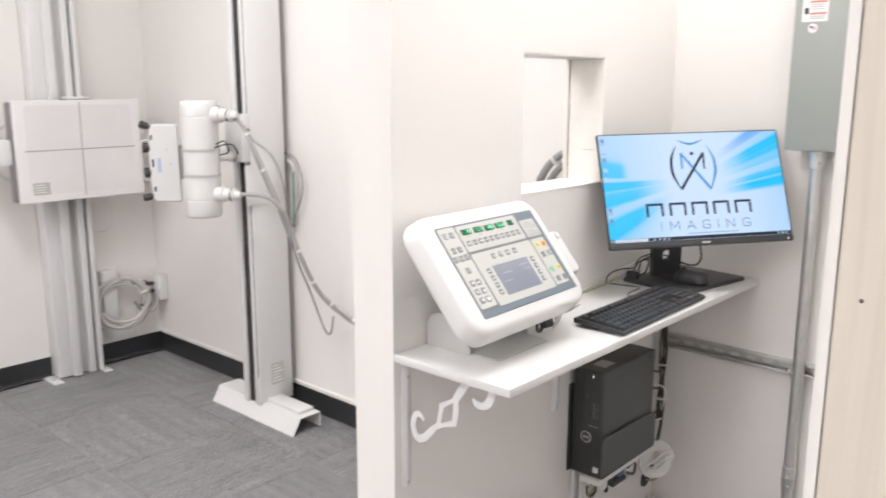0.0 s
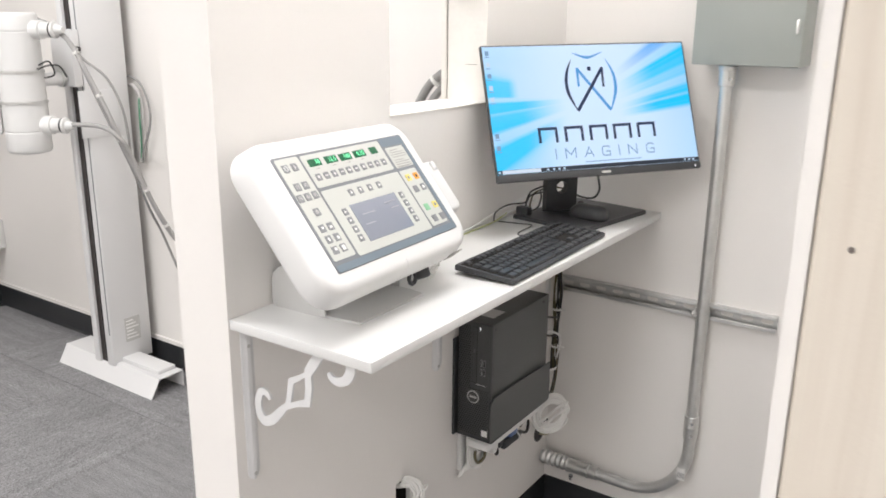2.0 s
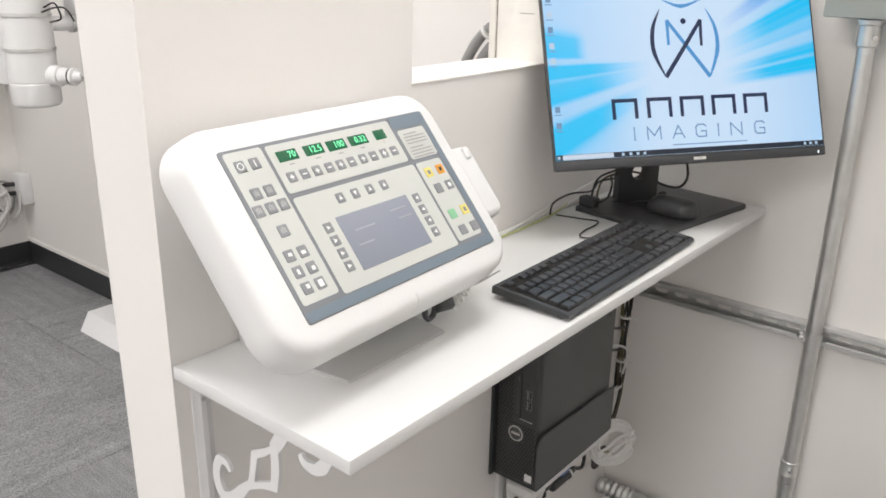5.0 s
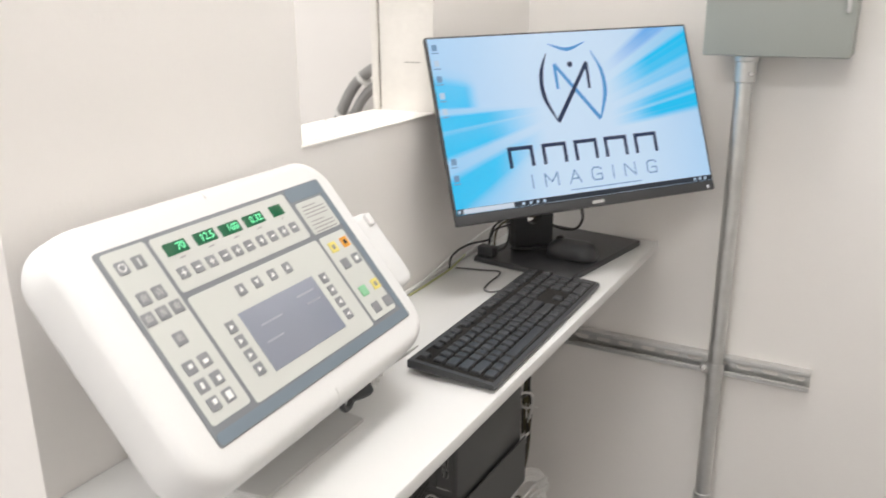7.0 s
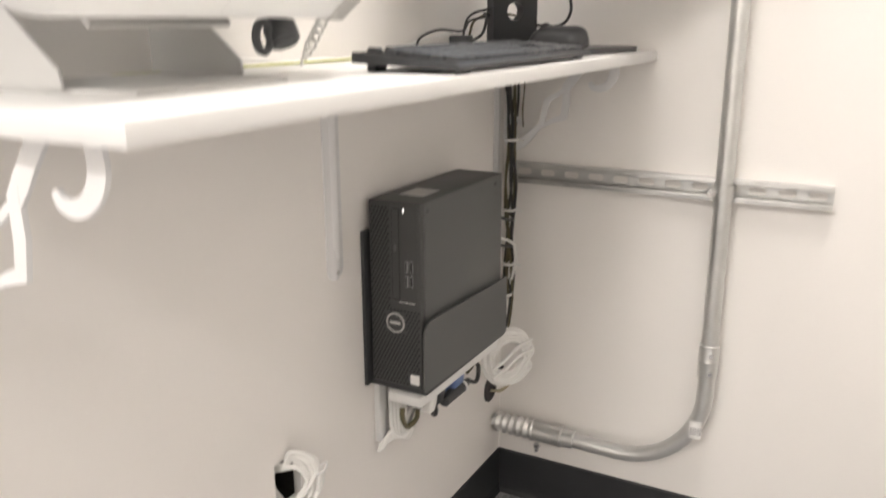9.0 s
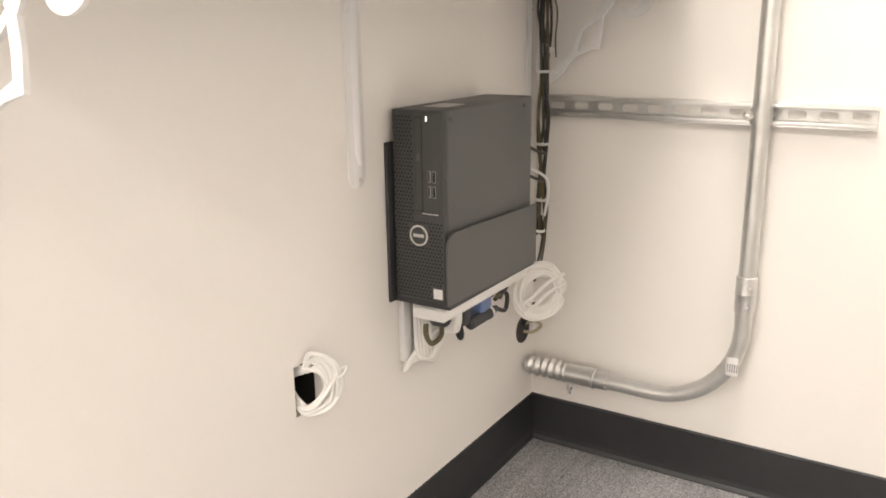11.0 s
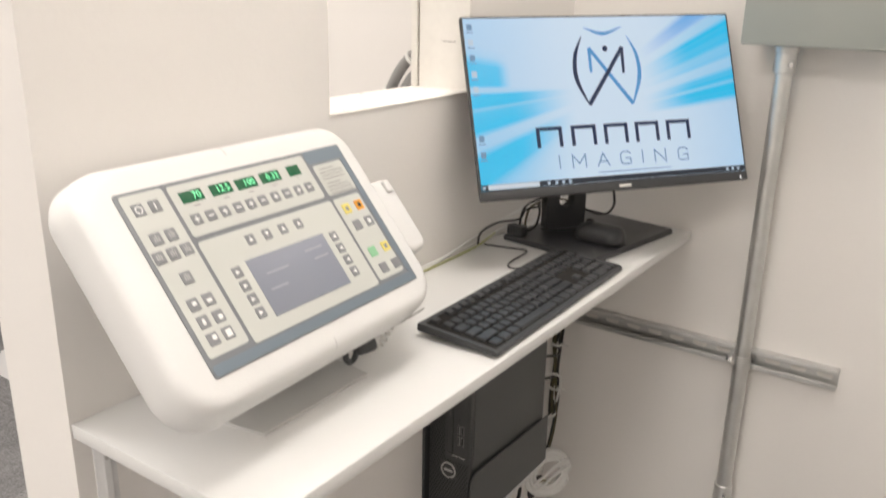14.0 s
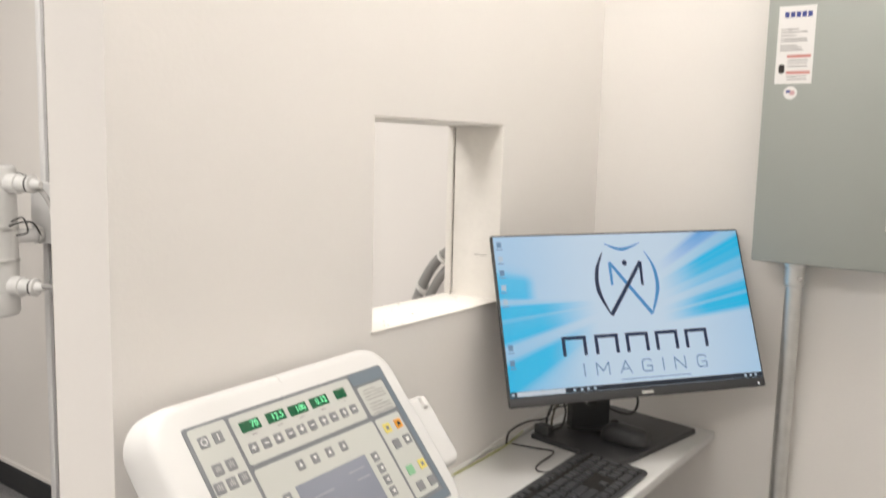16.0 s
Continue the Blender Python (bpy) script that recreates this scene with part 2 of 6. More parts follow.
def slab(w, h, t, r, edge=0.0, back=0.0, z=0.0, m=None, bm=None, n=6, k=4):
    """A rounded plate of thickness t in z, its front (top) edge rounded by edge and its back edge by back."""
    stack = []
    if back:
        for i in range(k):
            a = radians(90 * i / k)
            stack.append((back * (1 - math.sin(a)), z + back * (1 - math.cos(a))))
        stack.append((0, z + back))
    else:
        stack.append((0, z))
    if edge:
        for i in range(k + 1):
            a = radians(90 * i / k)
            stack.append((edge * (1 - math.cos(a)), z + t - edge + edge * math.sin(a)))
    else:
        stack.append((0, z + t))
    m = m or Matrix()
    loops = [[m @ Vector((x, y, q)) for x, y in rounded(w - 2 * i, h - 2 * i, r - i, n)] for i, q in stack]
    return loft(loops, bm)


def rod(a, b, r, sides=16, bm=None, r2=None):
    """A capped cylinder or cone from a to b."""
    a, b = Vector(a), Vector(b)
    q = (b - a).to_track_quat("Z", "Y")
    ring = [(math.cos(2 * math.pi * i / sides), math.sin(2 * math.pi * i / sides)) for i in range(sides)]
    r2 = r if r2 is None else r2
    return loft([[a + q @ Vector((x * r, y * r, 0)) for x, y in ring], [b + q @ Vector((x * r2, y * r2, 0)) for x, y in ring]], bm)


def turned(axis_a, axis_b, profile, sides=24, bm=None):
    """A turned body: profile holds (distance along the axis, radius)."""
    a, b = Vector(axis_a), Vector(axis_b)
    way = (b - a).normalized()
    q = way.to_track_quat("Z", "Y")
    ring = [(math.cos(2 * math.pi * i / sides), math.sin(2 * math.pi * i / sides)) for i in range(sides)]
    return loft([[a + way * d + q @ Vector((x * r, y * r, 0)) for x, y in ring] for d, r in profile], bm)


def smooth_path(points, steps=8, closed=False):
    p = [Vector(q) for q in points]
    n = len(p)
    out = []
    for i in range(n if closed else n - 1):
        a, b, c, d = (p[(i - 1) % n], p[i], p[(i + 1) % n], p[(i + 2) % n]) if closed else (p[max(i - 1, 0)], p[i], p[i + 1], p[min(i + 2, n - 1)])
        for k in range(steps):
            t = k / steps
            out.append(0.5 * (2 * b + (c - a) * t + (2 * a - 5 * b + 4 * c - d) * t * t + (3 * b - a - 3 * c + d) * t ** 3))
    if not closed:
        out.append(p[-1])
    return out


def pipe(points, r, sides=8, steps=8, bm=None, raw=False, closed=False):
    """A round cable or tube along a smooth path."""
    path = [Vector(q) for q in points] if raw else smooth_path(points, steps, closed)
    n = len(path)
    ways = [(path[(i + 1) % n] - path[i - 1]) if closed else (path[min(i + 1, n - 1)] - path[max(i - 1, 0)]) for i in range(n)]
    up = Vector((0.31, 0.17, 0.93))
    loops = []
    side = None
    for q, w in zip(path, ways):
        w = w.normalized()
        side = (w.cross(up) if side is None else side - w * side.dot(w)).normalized()
        top = w.cross(side)
        loops.append([q + r * (math.cos(2 * math.pi * k / sides) * side + math.sin(2 * math.pi * k / sides) * top) for k in range(sides)])
    if closed:
        loops.append(loops[0])
        bm = loft(loops, bm, (False, False))
        bmesh.ops.remove_doubles(bm, verts=bm.verts, dist=1e-6)
        return bm
    return loft(loops, bm)


def ribbon(points, widths, t, place, bm=None, steps=6):
    """A flat band of given widths along a 2D path, t thick; place maps (u, v, w) to 3D."""
    path = smooth_path([(u, v, 0) for u, v in points], steps)
    n = len(path)
    loops = []
    for i, q in enumerate(path):
        w = (path[min(i + 1, n - 1)] - path[max(i - 1, 0)]).normalized()
        f = i / (n - 1) * (len(widths) - 1)
        k = min(int(f), len(widths) - 2)
        half = (widths[k] + (widths[k + 1] - widths[k]) * (f - k)) / 2
        a, b = q + half * Vector((-w.y, w.x, 0)), q - half * Vector((-w.y, w.x, 0))
        loops.append([place(a.x, a.y, -t / 2), place(a.x, a.y, t / 2), place(b.x, b.y, t / 2), place(b.x, b.y, -t / 2)])
    return loft(loops, bm)


def plate(points, t, m=None, bm=None):
    """A flat polygon, t thick in z."""
    m = m or Matrix()
    return loft([[m @ Vector((x, y, 0)) for x, y in points], [m @ Vector((x, y, t)) for x, y in points]], bm)


# ---- structure ----
BOOTH_X, NORTH_Y, WEST_X = -1.124, 2.392, -4.345      # faces of the booth wall, the north wall and the west wall
PART_Y, PART_X0 = 1.184, -1.245                        # free end and far face of the booth wall
WIN_Y0, WIN_Y1, WIN_Z0, WIN_Z1 = 1.621, 1.986, 1.286, 1.622
STUD_Y = 1.010


def structure(name, bm, mat, label, category):
    ob = part(name, bm, mat, None, label, smooth=False)
    return tagged(ob, category=category, kind="structure")


floor = structure("floor", box(-4.5, 2.6, -2.9, 2.55, -0.12, -0.006), VINYL, "floor slab under charcoal carpet tiles", "floor")
structure("ceiling", box(-4.5, 2.6, -2.9, 2.55, CEILING, CEILING + 0.1), CEIL, "plain off-white ceiling", "ceiling")
wall_north = structure("wall_north", box(-4.5, 2.6, NORTH_Y, NORTH_Y + 0.13, -0.01, CEILING), WALL, "off-white painted wall behind the equipment", "wall")
structure("wall_west", box(WEST_X - 0.13, WEST_X, -2.8, NORTH_Y, -0.01, CEILING), WALL, "off-white painted wall of the imaging room", "wall")
structure("wall_south", box(WEST_X, 2.5, -2.9, -2.75, -0.01, CEILING), WALL, "plain off-white wall", "wall")
structure("wall_east", box(2.45, 2.6, -2.75, NORTH_Y, -0.01, CEILING), WALL, "plain off-white wall", "wall")

# booth wall with its open viewing window: plasterboard both sides, window lined with bare board
bm = bmesh.new()
HOLE_Y0, HOLE_Y1, HOLE_Z0, HOLE_Z1 = 1.634, 1.690, 0.377, 0.453
for y0, y1, z0, z1 in ((PART_Y, WIN_Y0, -0.01, CEILING), (WIN_Y1, NORTH_Y, -0.01, CEILING), (WIN_Y0, HOLE_Y0, -0.01, WIN_Z0), (HOLE_Y1, WIN_Y1, -0.01, WIN_Z0),
                       (HOLE_Y0, HOLE_Y1, -0.01, HOLE_Z0), (HOLE_Y0, HOLE_Y1, HOLE_Z1, WIN_Z0), (WIN_Y0, WIN_Y1, WIN_Z1, CEILING)):
    box(PART_X0, BOOTH_X, y0, y1, z0, z1, bm=bm)
box(PART_X0, PART_X0 + 0.0125, HOLE_Y0, HOLE_Y1, HOLE_Z0, HOLE_Z1, bm=bm)
bmesh.ops.remove_doubles(bm, verts=bm.verts, dist=1e-5)
wall_booth = structure("wall_booth", bm, WALL, "off-white booth wall with a square viewing opening", "wall")
lining = tagged(new("window_1"), "unfinished square viewing window lined with bare plasterboard", "window", kind="structure")
lining.location = (BOOTH_X, WIN_Y0, WIN_Z0)
W, HH, D = WIN_Y1 - WIN_Y0, WIN_Z1 - WIN_Z0, BOOTH_X - PART_X0
part("window_sill", box(-D - 0.001, 0.002, 0.0, W, 0.0, 0.004, bevel=0.001), CUT, lining)
part("jamb", box(-D + 0.0150, 0.002, W - 0.004, W, 0.004, HH - 0.004, bevel=0.001), CUT, lining)
part("jamb", box(-D + 0.0168, -0.0012, 0.0, 0.004, 0.004, HH - 0.004, bevel=0.001), CUT, lining)
part("head_lining", box(-D, -0.0012, 0.0, W, HH - 0.004, HH, bevel=0.001), CUT, lining)
part("board_edge", box(-D - 0.001, -D + 0.013, W - 0.008, W - 0.001, 0.004, HH - 0.004, bevel=0.0015), CUT, lining, "ragged plasterboard edge with a dark gap")
GAP = material("shaded_gap", (0.16, 0.14, 0.125), 0.9, vary=0.3, blotch=60)
# ragged strip fills the open joint; the joint's shade is its dark colour
rows = []
for k in range(25):
    z = 0.006 + (HH - 0.012) * k / 24
    a, b = 0.0136 + 0.0004 * math.sin(k * 1.7) + random.uniform(0, 0.0004), 0.0144 + 0.0006 * math.sin(k * 0.6 + 1) + random.uniform(0, 0.0006)
    rows.append([Vector((-D + x, y, z)) for x, y in ((a, W - 0.0036), (b, W - 0.0036), (b, W - 0.0005), (a, W - 0.0005))])
part("gap", loft(rows), GAP, lining)
for k in range(26):                                      # plaster crumbs on the sill
    r = random.uniform(0.0008, 0.0028)
    x, y = -D * random.uniform(0.04, 0.97), W * random.uniform(0.05, 0.97)
    ring = [(r * (1 + random.uniform(-0.3, 0.3)) * math.cos(a), r * (1 + random.uniform(-0.3, 0.3)) * math.sin(a)) for a in [2 * math.pi * i / 6 for i in range(6)]]
    part("plaster_crumb", loft([[Vector((x + u * s, y + v * s, 0.0039 + h * r)) for u, v in ring] for s, h in ((1, 0), (0.9, 0.6), (0.4, 1.0))]), CUT, lining)
part("scuff", box(-0.055, -0.026, W - 0.0043, W - 0.0038, 0.0875, 0.0886), GAP, lining)

# east partition of the booth: two boards on an exposed timber stud
bm = box(-0.2405, -0.2280, STUD_Y, NORTH_Y, -0.01, CEILING)
box(-0.1380, -0.1255, STUD_Y + 0.004, NORTH_Y, -0.01, CEILING, bm=bm)
structure("wall_booth_east", bm, WALL, "thin partition with exposed plasterboard edges", "wall")
stud = structure("stud_1", box(-0.2272, -0.1402, STUD_Y + 0.003, STUD_Y + 0.041, -0.005, CEILING - 0.002, bevel=0.003), PINE, "bare pine stud closing the partition end", "stud")
structure("stud_2", box(-0.2272, -0.1402, NORTH_Y - 0.04, NORTH_Y, 0.0, CEILING - 0.002), PINE, "bare pine stud inside the partition", "stud")
KNOTHOLE = material("screw_recess", (0.14, 0.12, 0.11), 0.8)
for z in (0.35, 0.82, 1.308, 1.79, 2.25):
    for x in (-0.199, -0.1655):
        part("screw_hole", rod((x, STUD_Y + 0.0034, z + (0.006 if x > -0.18 else 0)), (x, STUD_Y + 0.0022, z + (0.006 if x > -0.18 else 0)), 0.0026, 10), KNOTHOLE, stud)
KNOT = material("pine_knot", (0.64, 0.56, 0.465), 0.8, vary=0.15, blotch=60)
for x, z, r in ((-0.170, 1.462, 0.006), (-0.176, 1.440, 0.004), (-0.150, 1.02, 0.005), (-0.208, 1.70, 0.004)):
    ring = [(r * math.cos(a) * (1 + 0.2 * math.sin(2 * a + z * 9)), 1.6 * r * math.sin(a) * (1 + 0.25 * math.cos(3 * a + x * 90))) for a in [2 * math.pi * k / 14 for k in range(14)]]
    part("knot", plate(ring, 0.0004, pose(x, STUD_Y + 0.003, z, 90)), KNOT, stud)
for z in (0.55, 0.95, 1.445, 1.9):
    bump_nail = rod((-0.234, STUD_Y, z), (-0.234, STUD_Y - 0.0012, z), 0.003, 8)
    part("nail_head", bump_nail, CUT, stud)


def baseboard(name, a, b, inward):
    """Black cove base: flat face with a rounded lip and a flared toe, from a to b."""
    a, b, n = Vector((*a, 0)), Vector((*b, 0)), Vector((*inward, 0))
    prof = [(0.0, 0.0), (0.010, 0.0), (0.0095, 0.0025), (0.0055, 0.010), (0.0038, 0.020), (0.0032, 0.104), (0.0016, 0.108), (0.0, 0.108)]
    return structure(name, loft([[p + n * d + Vector((0, 0, z)) for d, z in prof] for p in (a, b)]), VINYL, "black vinyl cove base along the wall", "baseboard")


baseboard("baseboard_north_booth", (BOOTH_X, NORTH_Y), (-0.2405, NORTH_Y), (0, -1))
baseboard("baseboard_booth", (BOOTH_X, PART_Y + 0.003), (BOOTH_X, NORTH_Y), (1, 0))
baseboard("baseboard_booth_far", (PART_X0, PART_Y + 0.003), (PART_X0, NORTH_Y), (-1, 0))
baseboard("baseboard_north", (WEST_X, NORTH_Y), (PART_X0, NORTH_Y), (0, -1))
baseboard("baseboard_west", (WEST_X, -2.75), (WEST_X, NORTH_Y), (1, 0))
trim = box(WEST_X, PART_X0, NORTH_Y - 0.010, NORTH_Y, 0.110, 0.130, bevel=0.003)
structure("trim_north", trim, WALL, "thin off-white ledge above the black base", "trim")

# carpet tiles
TILE = 0.61
tile_mesh = mesh_of(box(-TILE / 2 + 0.0008, TILE / 2 - 0.0008, -TILE / 2 + 0.0008, TILE / 2 - 0.0008, -0.006, 0.0, bevel=0.002, segments=1), "carpet_tile", CARPET)
for i in range(12):
    for j in range(9):
        ob = new("carpet_tile", tile_mesh)
        ob.parent = floor
        ob.matrix_basis = pose(-4.30 + TILE * (i + 0.5), -2.85 + TILE * (j + 0.5), random.uniform(-0.0006, 0.0006), 0, 0, 90 * ((i + j) % 2) + 180 * random.randint(0, 1))

# unseen ceiling light panels, added at the places of the lamps
for n, (lx, ly, _, turn) in enumerate(LIGHTS):
    if n == 0:
        first = thing("ceiling_light", (lx, ly, CEILING), label="unseen flat white rectangular ceiling light panel, added to light the rooms", category="ceiling light", group="ceiling light panels")
        bm = box(-0.61, 0.61, -0.305, -0.285, -0.012, 0.0)
        box(-0.61, 0.61, 0.285, 0.305, -0.012, 0.0, bm=bm)
        box(-0.61, -0.59, -0.285, 0.285, -0.012, 0.0, bm=bm)
        box(0.59, 0.61, -0.285, 0.285, -0.012, 0.0, bm=bm)
        part("frame", bm, POWDER, first)
        part("diffuser", box(-0.59, 0.59, -0.285, 0.285, -0.006, -0.001), DIFFUSER, first)
    else:
        copy_thing(first, pose(lx, ly, CEILING, 0, 0, turn))


# ---- the booth ----
SHELF_Z = 0.992
th = thing("shelf", (BOOTH_X, 1.186, SHELF_Z), 0, "long white melamine wall shelf on scroll brackets", "shelf")
DEEP, LONG = -0.820 - BOOTH_X, 1.202
part("board", box(0.0005, DEEP - 0.0008, 0.0008, LONG, -0.017, 0.0, bevel=0.0006), MELAMINE, th)
part("front_edge_band", box(DEEP - 0.0008, DEEP, 0.0, LONG, -0.017, -0.0002, bevel=0.0003), ABS, th)
part("end_edge_band", box(0.0005, DEEP - 0.0008, 0.0, 0.0008, -0.017, -0.0002, bevel=0.0003), ABS, th)


def scroll_bracket(y, scroll=True):
    """Flat cast bracket: a wall leg, a shelf leg and an S-shaped scroll with an open diamond."""
    th = thing("shelf_bracket", (BOOTH_X, y, SHELF_Z - 0.017), 0, "white cast scroll bracket under the shelf", "shelf bracket", "shelf brackets")
    z0 = SHELF_Z - 0.017

    def at(u, v, w):
        return Vector((u * 1.05 + 0.018, w, min(v + 0.015, 0.9735) - z0))

    def leg_section(d0, d1):
        return [(-0.0135, d0), (0.0135, d0), (0.0135, d0 + 0.002), (0.006, d0 + 0.0045), (0.004, d1), (-0.004, d1), (-0.006, d0 + 0.0045), (-0.0135, d0 + 0.002)]

    sec = [(w * (1.0 if scroll else 1.45), d) for w, d in leg_section(0.0, 0.006)]
    rows = []
    for z, s in ((-0.001, 1.0), (-0.26, 1.0), (-0.28, 1.0), (-0.290, 0.8), (-0.296, 0.35)):
        rows.append([Vector((d * (1 if s > 0.9 else 0.7), w * s, z)) for w, d in sec])
    part("wall_leg", loft(rows), POWDER, th)
    if not scroll:                                       # pressed rib that runs down the leg and round the bend
        rib = smooth_path([(0.205, 0, -0.0085), (0.12, 0, -0.0085), (0.045, 0, -0.0095), (0.017, 0, -0.024), (0.0095, 0, -0.055), (0.0085, 0, -0.14), (0.0085, 0, -0.262)], 5)
        part("rib", loft([[q + Vector((0, w * (0.4 if i in (0, len(rib) - 1) else 1), 0)) + (Vector((-d, 0, 0)) if q.z < -0.03 else Vector((-d * 0.6, 0, d * 0.6))) for w, d in ((-0.0085, 0.004), (-0.0055, 0.0005), (0, -0.0012), (0.0055, 0.0005), (0.0085, 0.004))] for i, q in enumerate(rib)]), POWDER, th)
        part("bend", loft([[Vector((x, w, z)) for x, z in ((0.0005, -0.001), (0.040, -0.001), (0.034, -0.0085), (0.018, -0.014), (0.009, -0.030), (0.0045, -0.050), (0.0005, -0.050))] for w in (-0.0195, 0.0195)]), POWDER, th)
    rows = []
    for x, s in ((0.012, 1.0), (0.245, 1.0), (0.258, 0.8), (0.264, 0.35)):
        rows.append([Vector((x, w * s, -d)) for w, d in sec])
    part("shelf_leg", loft(rows), POWDER, th)
    for z in (-0.04, -0.284):
        part("screw", rod((0.0035, 0, z), (0.0068, 0, z), 0.0035, 10), GREYMETAL, th)
    if not scroll:
        return tagged(th, "plain white L-shaped bracket under the shelf middle")
    bm = ribbon([(0.034, 0.834), (0.027, 0.843), (0.014, 0.843), (0.006, 0.826), (0.006, 0.806), (0.017, 0.790), (0.036, 0.797), (0.056, 0.818), (0.072, 0.836)],
                [0.006, 0.010, 0.013, 0.014, 0.015, 0.018, 0.017, 0.015, 0.008], 0.0046, at)
    diamond_outer = [(0.066, 0.824), (0.074, 0.858), (0.079, 0.886), (0.104, 0.900), (0.127, 0.918), (0.128, 0.880), (0.122, 0.847), (0.096, 0.840)]
    diamond_inner = [(0.081, 0.842), (0.085, 0.862), (0.089, 0.880), (0.102, 0.888), (0.114, 0.898), (0.114, 0.878), (0.111, 0.857), (0.096, 0.850)]
    ring = [[at(u, v, w) for u, v in loop] for loop, w in ((diamond_outer, -0.0025), (diamond_outer, 0.0025), (diamond_inner, 0.0025), (diamond_inner, -0.0025), (diamond_outer, -0.0025))]
    loft(ring, bm, (False, False))
    bm = ribbon([(0.119, 0.906), (0.130, 0.922), (0.142, 0.940), (0.158, 0.962), (0.168, 0.974)], [0.016, 0.018, 0.017, 0.017, 0.020], 0.0044, at, bm)
    bm = ribbon([(0.168, 0.974), (0.190, 0.971), (0.204, 0.957), (0.207, 0.936), (0.199, 0.918), (0.184, 0.909), (0.170, 0.911), (0.164, 0.920)],
                [0.008, 0.014, 0.016, 0.017, 0.016, 0.014, 0.011, 0.006], 0.0047, at, bm)
    part("scroll", bm, POWDER, th)
    return th


for by in (1.220, 1.793, 2.356):
    scroll_bracket(by, by != 1.793)


# -- generator console --
def console():
    th = thing("control_console", (-0.972, 1.3785, SHELF_Z), 0, "white x-ray generator console with grey membrane keypad, tilted on a stand", "control console")
    up = 1.1865 - SHELF_Z
    tilt = 51.0
    face = pose(0, 0, up, 0, 0, 92.8) @ pose(0, 0, 0, tilt)     # u to the right, v up the face, w out of it
    f = 0.056

    def F(u, v, w):
        return face @ pose(u, v, w)

    # housing: a shallow pan, widest at the back rim, with drafted sides and a soft front edge
    hu, hv, hw, hh = -0.0055, 0.0005, 0.427, 0.283
    stack = [(0.020, -0.052), (0.006, -0.0505), (0.0015, -0.047), (0.0, -0.042), (0.0030, -0.024), (0.0055, -0.0130), (0.0070, -0.0082), (0.0095, -0.0042), (0.0130, -0.0016), (0.017, -0.0004), (0.021, 0.0)]
    m = F(hu, hv, 0)
    part("housing", loft([[m @ Vector((x, y, q)) for x, y in rounded(hw - 2 * i, hh - 2 * i, 0.050 - 0.7 * i, 10)] for i, q in stack]), ABS, th, smooth=True, angle=60)
    seam = F(0, 0, 0)
    for sv, v0 in ((1, hv + hh / 2), (-1, hv - hh / 2)):   # moulding joint that runs over the rim
        line = [(v0 - sv * i, q + 0.0002) for i, q in stack[3:]]
        part("seam", loft([[Vector((u, v, q)) for u, (v, q) in ((-0.0100, p), (-0.0093, p), (-0.0093, (p[0] - sv * 0.001, p[1] - 0.001)), (-0.0100, (p[0] - sv * 0.001, p[1] - 0.001)))] for p in line]), SEAM, th, at=seam)
    keypad = part("keypad", slab(0.345, 0.206, 0.0012, 0.004, 0.0004, m=F(0, 0, 0.0001)), LINE, th, "grey membrane keypad with dark dividing lines")

    def zone(name, u0, u1, v0, v1, mat, lift=0.0016, r=0.004):
        return part(name, slab((u1 - u0) / 1000, (v1 - v0) / 1000, lift - 0.0012, r, m=F((u0 + u1) / 2000 - 0.1725, (v0 + v1) / 2000 - 0.103, 0.0013)), mat, keypad)

    zone("field", 5, 57.5, 20, 202.5, OVERLAY)
    zone("field", 62.5, 271, 141, 201.5, OVERLAY)
    zone("field", 62.5, 274.5, 15, 135, OVERLAY)
    zone("field", 279, 330, 18, 134.5, OVERLAY)
    zone("notice_field", 278.5, 333, 140.5, 184, OVERLAY)
    zone("band", 274.5, 343, 187, 204.5, SLATE)
    zone("band", 2, 343, 1.5, 13, SLATE)
    zone("band", 334.5, 343, 13, 187, SLATE, 0.00158)

    def item(name, u, v, w, h, mat, lift, base=0.0016, parent=keypad, r=0.0012):
        return part(name, slab(w / 1000, h / 1000, lift - base, r, min(0.0003, (lift - base) / 2), m=F(u / 1000 - 0.1725, v / 1000 - 0.103, base + 0.0001), n=3, k=2), mat, parent)

    def bars(u, v, shapes, mat=ICON):
        bm = bmesh.new()
        for du, dv, w, h in shapes:
            plate([(-w / 2000, -h / 2000), (w / 2000, -h / 2000), (w / 2000, h / 2000), (-w / 2000, h / 2000)], 0.0002, F((u + du) / 1000 - 0.1725, (v + dv) / 1000 - 0.103, 0.0024), bm)
        return bm

    def tri(u, v, turn):
        return plate([(-0.0027, -0.0026), (0.0027, -0.0026), (0, 0.0030)], 0.0002, F(u / 1000 - 0.1725, v / 1000 - 0.103, 0.0024) @ pose(0, 0, 0, 0, 0, turn))

    plus, minus = [(0, 0, 6.4, 1.6), (0, 0, 1.6, 6.4)], [(0, 0, 6.4, 1.8)]
    for k, u in enumerate((77.7, 97.3, 117, 137, 156, 175, 195.5, 215, 235, 254.3)):
        b = item("button", u, 159.2, 12.5, 12.5, BUTTON, 0.0024)
        part("symbol", bars(u, 159.2, minus if k % 2 else plus), ICON, b)
    for u in (128.1, 153.4, 179.2, 205.1):
        b = item("button", u, 120, 12, 12.5, BUTTON, 0.0024)
        part("symbol", tri(u, 120.5, 0 if u != 153.4 else 180), ICON, b)
    for v in (90.8, 74.4, 58.2, 42.0):
        b = item("button", 88.8, v, 12, 12.5, BUTTON, 0.0024)
